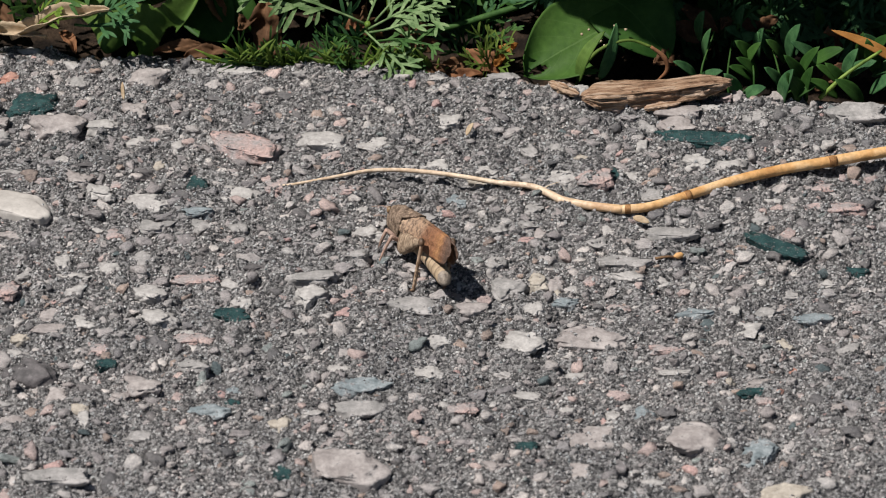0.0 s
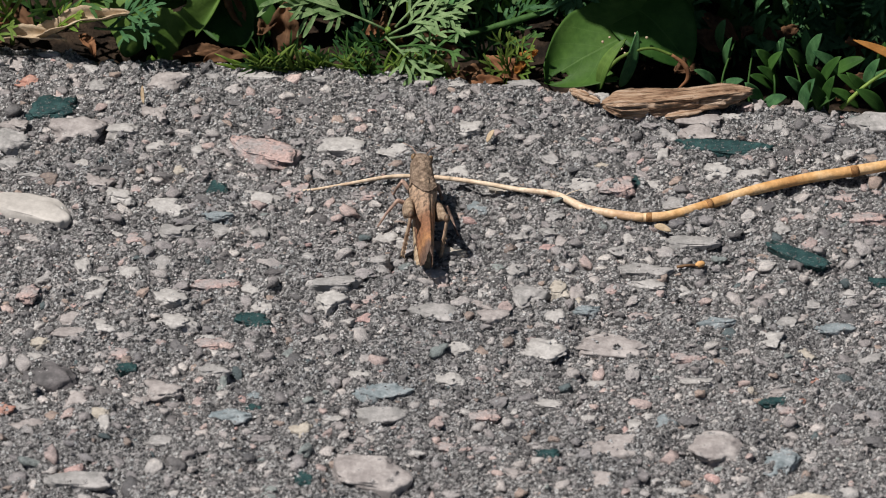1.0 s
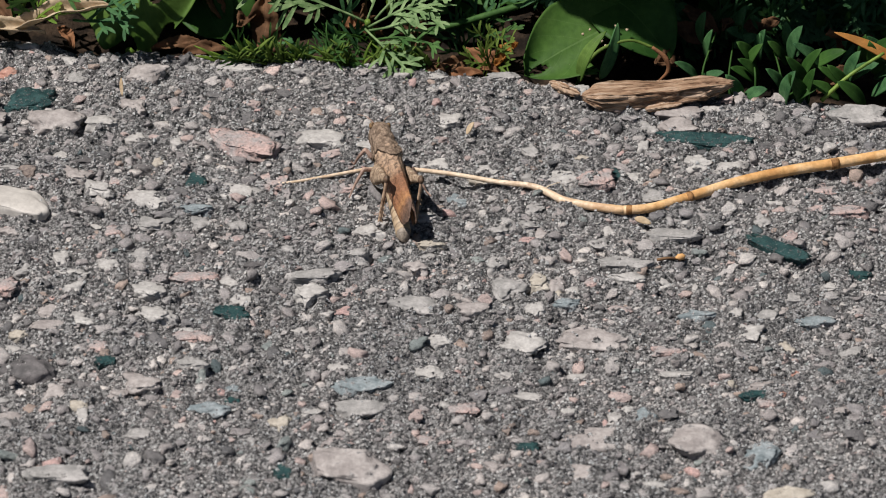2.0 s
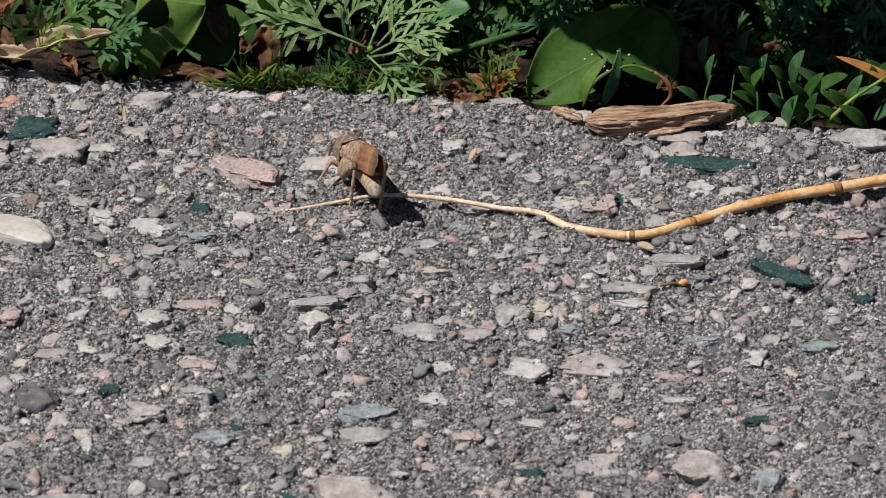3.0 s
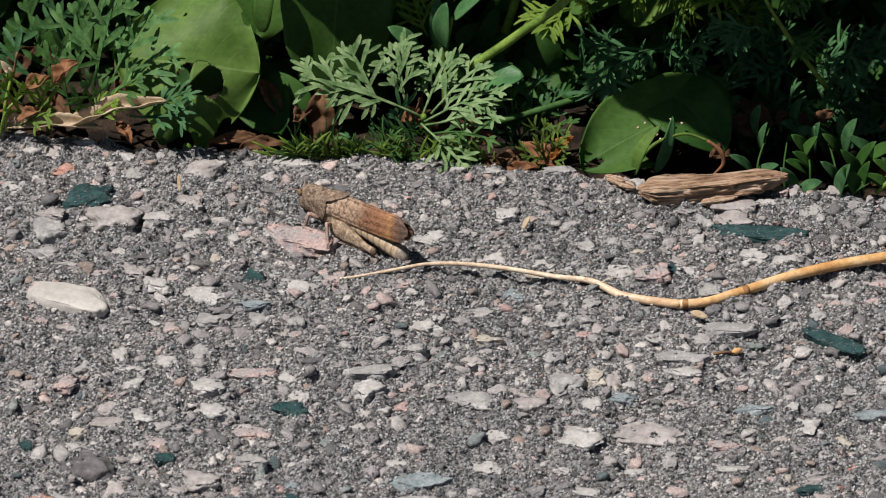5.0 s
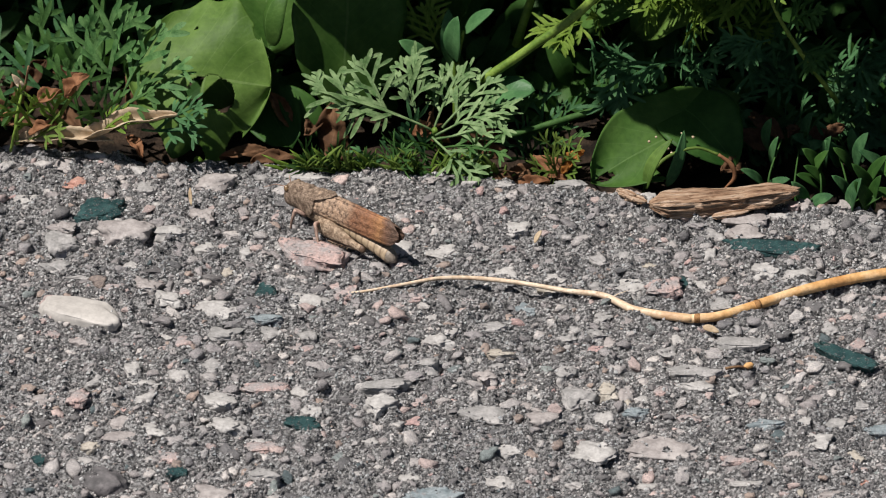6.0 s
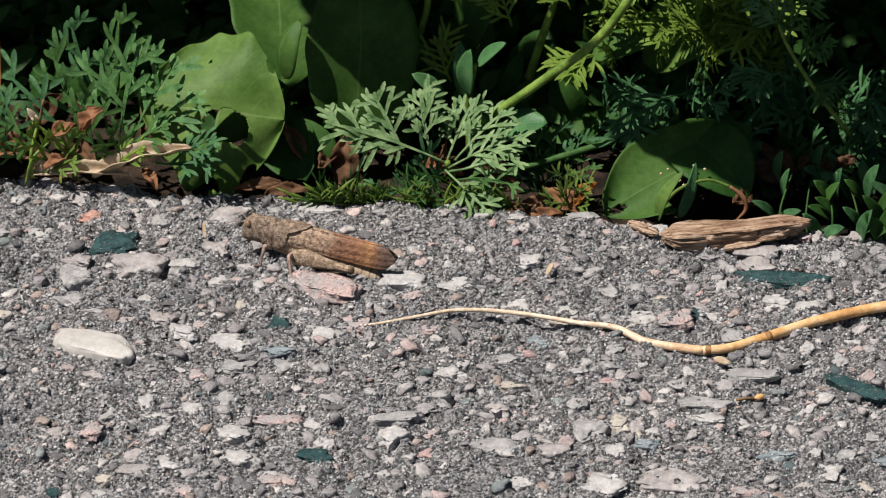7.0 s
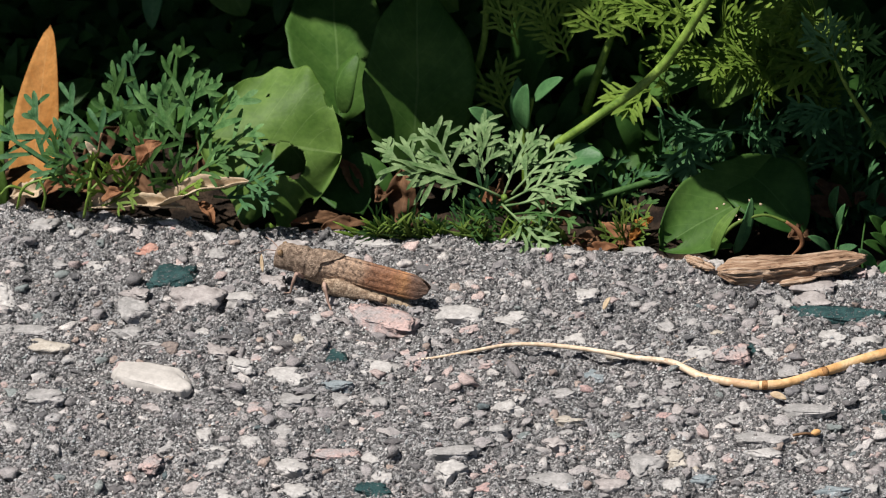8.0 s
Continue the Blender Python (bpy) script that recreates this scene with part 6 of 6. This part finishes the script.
def build_grasshopper():
    g = thing("grasshopper", (0, 0, 0), "mottled sandy-brown grasshopper with folded rusty wings walking on the asphalt", "grasshopper")
    bm = bmesh.new()
    loft(bm, [(0.0203, -0.0010, 0.0009, 0.0014), (0.0201, -0.0007, 0.0017, 0.0024), (0.0195, -0.0003, 0.0022, 0.0031), (0.0182, 0.0001, 0.0025, 0.0035), (0.0165, 0.0003, 0.0026, 0.0036), (0.0140, 0.0002, 0.0024, 0.0034)], lump=0.05, square=0.8)
    head = part("head", bm, MAT_BODY, g)
    for side in (-1, 1):
        bm = bmesh.new()
        bmesh.ops.create_icosphere(bm, subdivisions=2, radius=1.0)
        for v in bm.verts:
            v.co = Vector((0.0185 + v.co.x * 0.0008, side * 0.0021 + v.co.y * 0.0007, 0.0021 + v.co.z * 0.0010))
        part("eye", bm, MAT_EYE, head, "amber-brown oval eye")
        limb("antenna", head, ((0.0199, side * 0.0008, 0.0016), (0.0222, side * 0.0024, 0.0022), (0.0245, side * 0.0044, 0.0014)), (0.00014, 0.00012, 0.00008), MAT_FOOT_LEG, "thin jointed feeler", 6)
    thickened(part("pronotum", pronotum_mesh(), MAT_BODY, g, "rough sandy-brown saddle-shaped shield"), 0.0003)
    bm = bmesh.new()
    loft(bm, [(0.0150, -0.0012, 0.0020, 0.0022), (0.0120, -0.0016, 0.0026, 0.0027), (0.0080, -0.0017, 0.0029, 0.0031), (0.0040, -0.0015, 0.0029, 0.0032), (0.0, -0.0012, 0.0026, 0.0028)], lump=0.06)
    part("thorax", bm, MAT_LEG, g, "pale brown underside")
    bm = bmesh.new()
    rings = []
    for k in range(65):
        u = k / 64
        x = 0.003 - 0.0190 * u
        seg = 1 - 0.09 * (1 - abs(math.sin(math.pi * x / 0.00206))) ** 3
        rings.append((x, -0.0018 - 0.0040 * u ** 1.3, (0.0025 - 0.0006 * u) * seg, (0.0026 - 0.0006 * u) * seg))
    loft(bm, rings, 20, 1.0, fine=1)
    abdomen = part("abdomen", bm, MAT_ABDOMEN, g, "yellowish abdomen ringed with dark bands")
    bm = bmesh.new()
    loft(bm, [(-0.0157, -0.0057, 0.0018, 0.0019), (-0.0166, -0.0059, 0.0017, 0.0017), (-0.0174, -0.0062, 0.0013, 0.0012), (-0.0179, -0.0065, 0.0006, 0.0006)], 16, 0.95, 0.06)
    part("abdomen_tip", bm, MAT_TAIL, abdomen, "blunt greyish tip")
    for side in (-1, 1):
        thickened(part("wing", wing_mesh(side), MAT_WING, g, "folded wing, sandy in front, rust-brown with a netted dark tip"), 0.00016)
        bm = bmesh.new()
        loft(bm, [(0.0012, -0.0002, 0.0005, 0.0008), (0.0004, -0.0002, 0.0011, 0.0019), (-0.0022, 0.0001, 0.0012, 0.0026), (-0.0055, 0.0002, 0.0011, 0.0023), (-0.0090, 0.0001, 0.0010, 0.0015), (-0.0122, 0, 0.0007, 0.0009), (-0.0142, 0, 0.0007, 0.0009), (-0.0152, 0, 0.0006, 0.0009)], 18, 0.85, 0.08, side)
        femur = part("hind_leg", bm, MAT_LEG, g, "stout tan jumping leg")
        bm = bmesh.new()
        bmesh.ops.create_icosphere(bm, subdivisions=2, radius=1.0)
        for v in bm.verts:
            v.co = Vector((-0.0151 + v.co.x * 0.0011, v.co.y * 0.0008, v.co.z * 0.0011))
        part("knee", bm, MAT_KNEE, femur, "dark knee")
        bm = bmesh.new()
        line = curve_points(((0, 0, 0), (0.0012, 0, -0.0003), (0.006, 0, -0.0001), (0.0118, 0, 0), (0.0126, 0, 0.0002), (0.0134, side * 0.0003, 0.0012), (0.0137, side * 0.0008, 0.0026)), 4)
        tube(bm, line, np.interp(np.linspace(0, 1, len(line)), (0, 0.1, 0.5, 0.66, 1), (0.00055, 0.00042, 0.00046, 0.0004, 0.00022)), 8)
        for k in range(6):
            for e in (-1, 1):
                x = 0.0048 + 0.0012 * k
                tube(bm, [Vector((x, e * 0.0003, -0.0003)), Vector((x + 0.0006, e * 0.0007, -0.0009))], [0.00012, 0.00003], 4)
        shin = part("shin", bm, MAT_SHIN, femur, "thin spiny straw-brown shin and foot")
        HIND.append((femur, shin, side))
        for name, hip, points, stance in (
            ("middle_leg", (0.0060, 0.0026, -0.0030), ((0, 0, 0), (-0.0008, 0.0036, 0.0014), (-0.0026, 0.0056, -0.0016), (-0.0042, 0.0068, -0.0035), (-0.0058, 0.0076, -0.0038)), 1),
            ("fore_leg", (0.0118, 0.0022, -0.0032), ((0, 0, 0), (0.0014, 0.0022, 0.0016), (0.0018, 0.0032, -0.0014), (0.0018, 0.0036, -0.0034), (0.0034, 0.0040, -0.0037)), -1)):
            leg = limb(name, g, [(x, side * y, z) for x, y, z in points], (0.0006, 0.00052, 0.00036, 0.00026, 0.00018), MAT_FOOT_LEG, "slender reddish-brown walking leg", 7)
            WALKING.append((leg, (hip[0], side * hip[1], hip[2]), side, stance))
    return g


GRASSHOPPER = build_grasshopper()


build_gravel()

# time, x, y, height, roll, pitch, heading of the body
STEPS = [
    (0, -0.0048, -0.0067, 0.0075, 12, 15.2, 111.5),
    (0.2, -0.0082, -0.0010, 0.0075, 12, 8.9, 101.5),
    (0.5, -0.0100, 0.0034, 0.0075, 12, 2.8, 101.2),
    (0.8, -0.0084, 0.0050, 0.0075, 11, -0.9, 93.2),
    (1, -0.0098, 0.0083, 0.0070, 10, -8.2, 92.9),
    (1.2, -0.0100, 0.0098, 0.0070, 10, -8.2, 93.7),
    (1.5, -0.0103, 0.0098, 0.0070, 10, -8.9, 95.0),
    (1.7, -0.0105, 0.0134, 0.0070, 10, -10.2, 97.6),
    (2.8, -0.0198, 0.0372, 0.0090, 8, 23.8, 109.9),
    (3, -0.0212, 0.0394, 0.0090, 8, 23.1, 105.8),
    (3.2, -0.0235, 0.0412, 0.0090, 6, 19.0, 109.8),
    (3.5, -0.0275, 0.0408, 0.0061, 4, 11.8, 122.9),
    (4, -0.0278, 0.0433, 0.0061, 0, 6.1, 125.6),
    (4.5, -0.0302, 0.0452, 0.0061, 0, 7.9, 125.2),
    (4.7, -0.0325, 0.0463, 0.0066, 0, 8.2, 130.1),
    (5.8, -0.0413, 0.0536, 0.0071, 0, 5.2, 134.5),
    (6, -0.0418, 0.0549, 0.0071, 0, 4.0, 135.0),
    (6.2, -0.0420, 0.0568, 0.0066, 0, 8.7, 136.9),
    (6.4, -0.0443, 0.0576, 0.0066, 0, 4.7, 145.7),
    (6.6, -0.0487, 0.0583, 0.0066, 0, 0.2, 154.4),
    (7, -0.0514, 0.0583, 0.0061, 0, -4.6, 161.1),
    (7.5, -0.0562, 0.0612, 0.0059, 0, -6.6, 164.9),
    (8, -0.0578, 0.0605, 0.0061, 0, -7.0, 164.8),
]
# how steeply the thighs and the shins stand over the ground at each of those times
THIGHS = (32, 32, 31, 28, 25, 25, 25, 25, 33, 33, 32, 2, -9, -6, -4, 0, -2, 2, -1, -2, -3, -5, -6)
SHINS = (95, 95, 97, 97, 97, 97, 97, 97, 95, 95, 95, 25, 14, 14, 12, 12, 12, 14, 14, 14, 16, 4, 2)


def motions():
    walk(GRASSHOPPER, [(t, pose(x, y, z, roll, pitch, heading)) for t, x, y, z, roll, pitch, heading in STEPS])
    for femur, shin, side in HIND:
        rows = [(s[0], a - s[5], b - a) for s, a, b in zip(STEPS, THIGHS, SHINS)]
        walk(femur, [(t, pose(0.0052, side * 0.0033, -0.0032, 0, a, -side * (1 + 0.12 * max(0, a)))) for t, a, b in rows])
        walk(shin, [(t, pose(-0.0151, 0, 0, 0, b, 0)) for t, a, b in rows])
    # the four walking legs swing in turn with the way gone
    gone = [0.0]
    for p, q in zip(STEPS, STEPS[1:]):
        gone.append(gone[-1] + math.hypot(q[1] - p[1], q[2] - p[2]))
    times = [0.1 * k for k in range(81)]
    way = np.interp(times, [s[0] for s in STEPS], gone)
    for leg, hip, side, stance in WALKING:
        rows = []
        for t, d in zip(times, way):
            turn = 2 * math.pi * d / 0.0085 + (0 if side * stance > 0 else math.pi)
            rows.append((round(t, 1), pose(*hip, side * 6 * max(0.0, math.cos(turn)), 0, side * 13 * math.sin(turn))))
        walk(leg, rows)


motions()
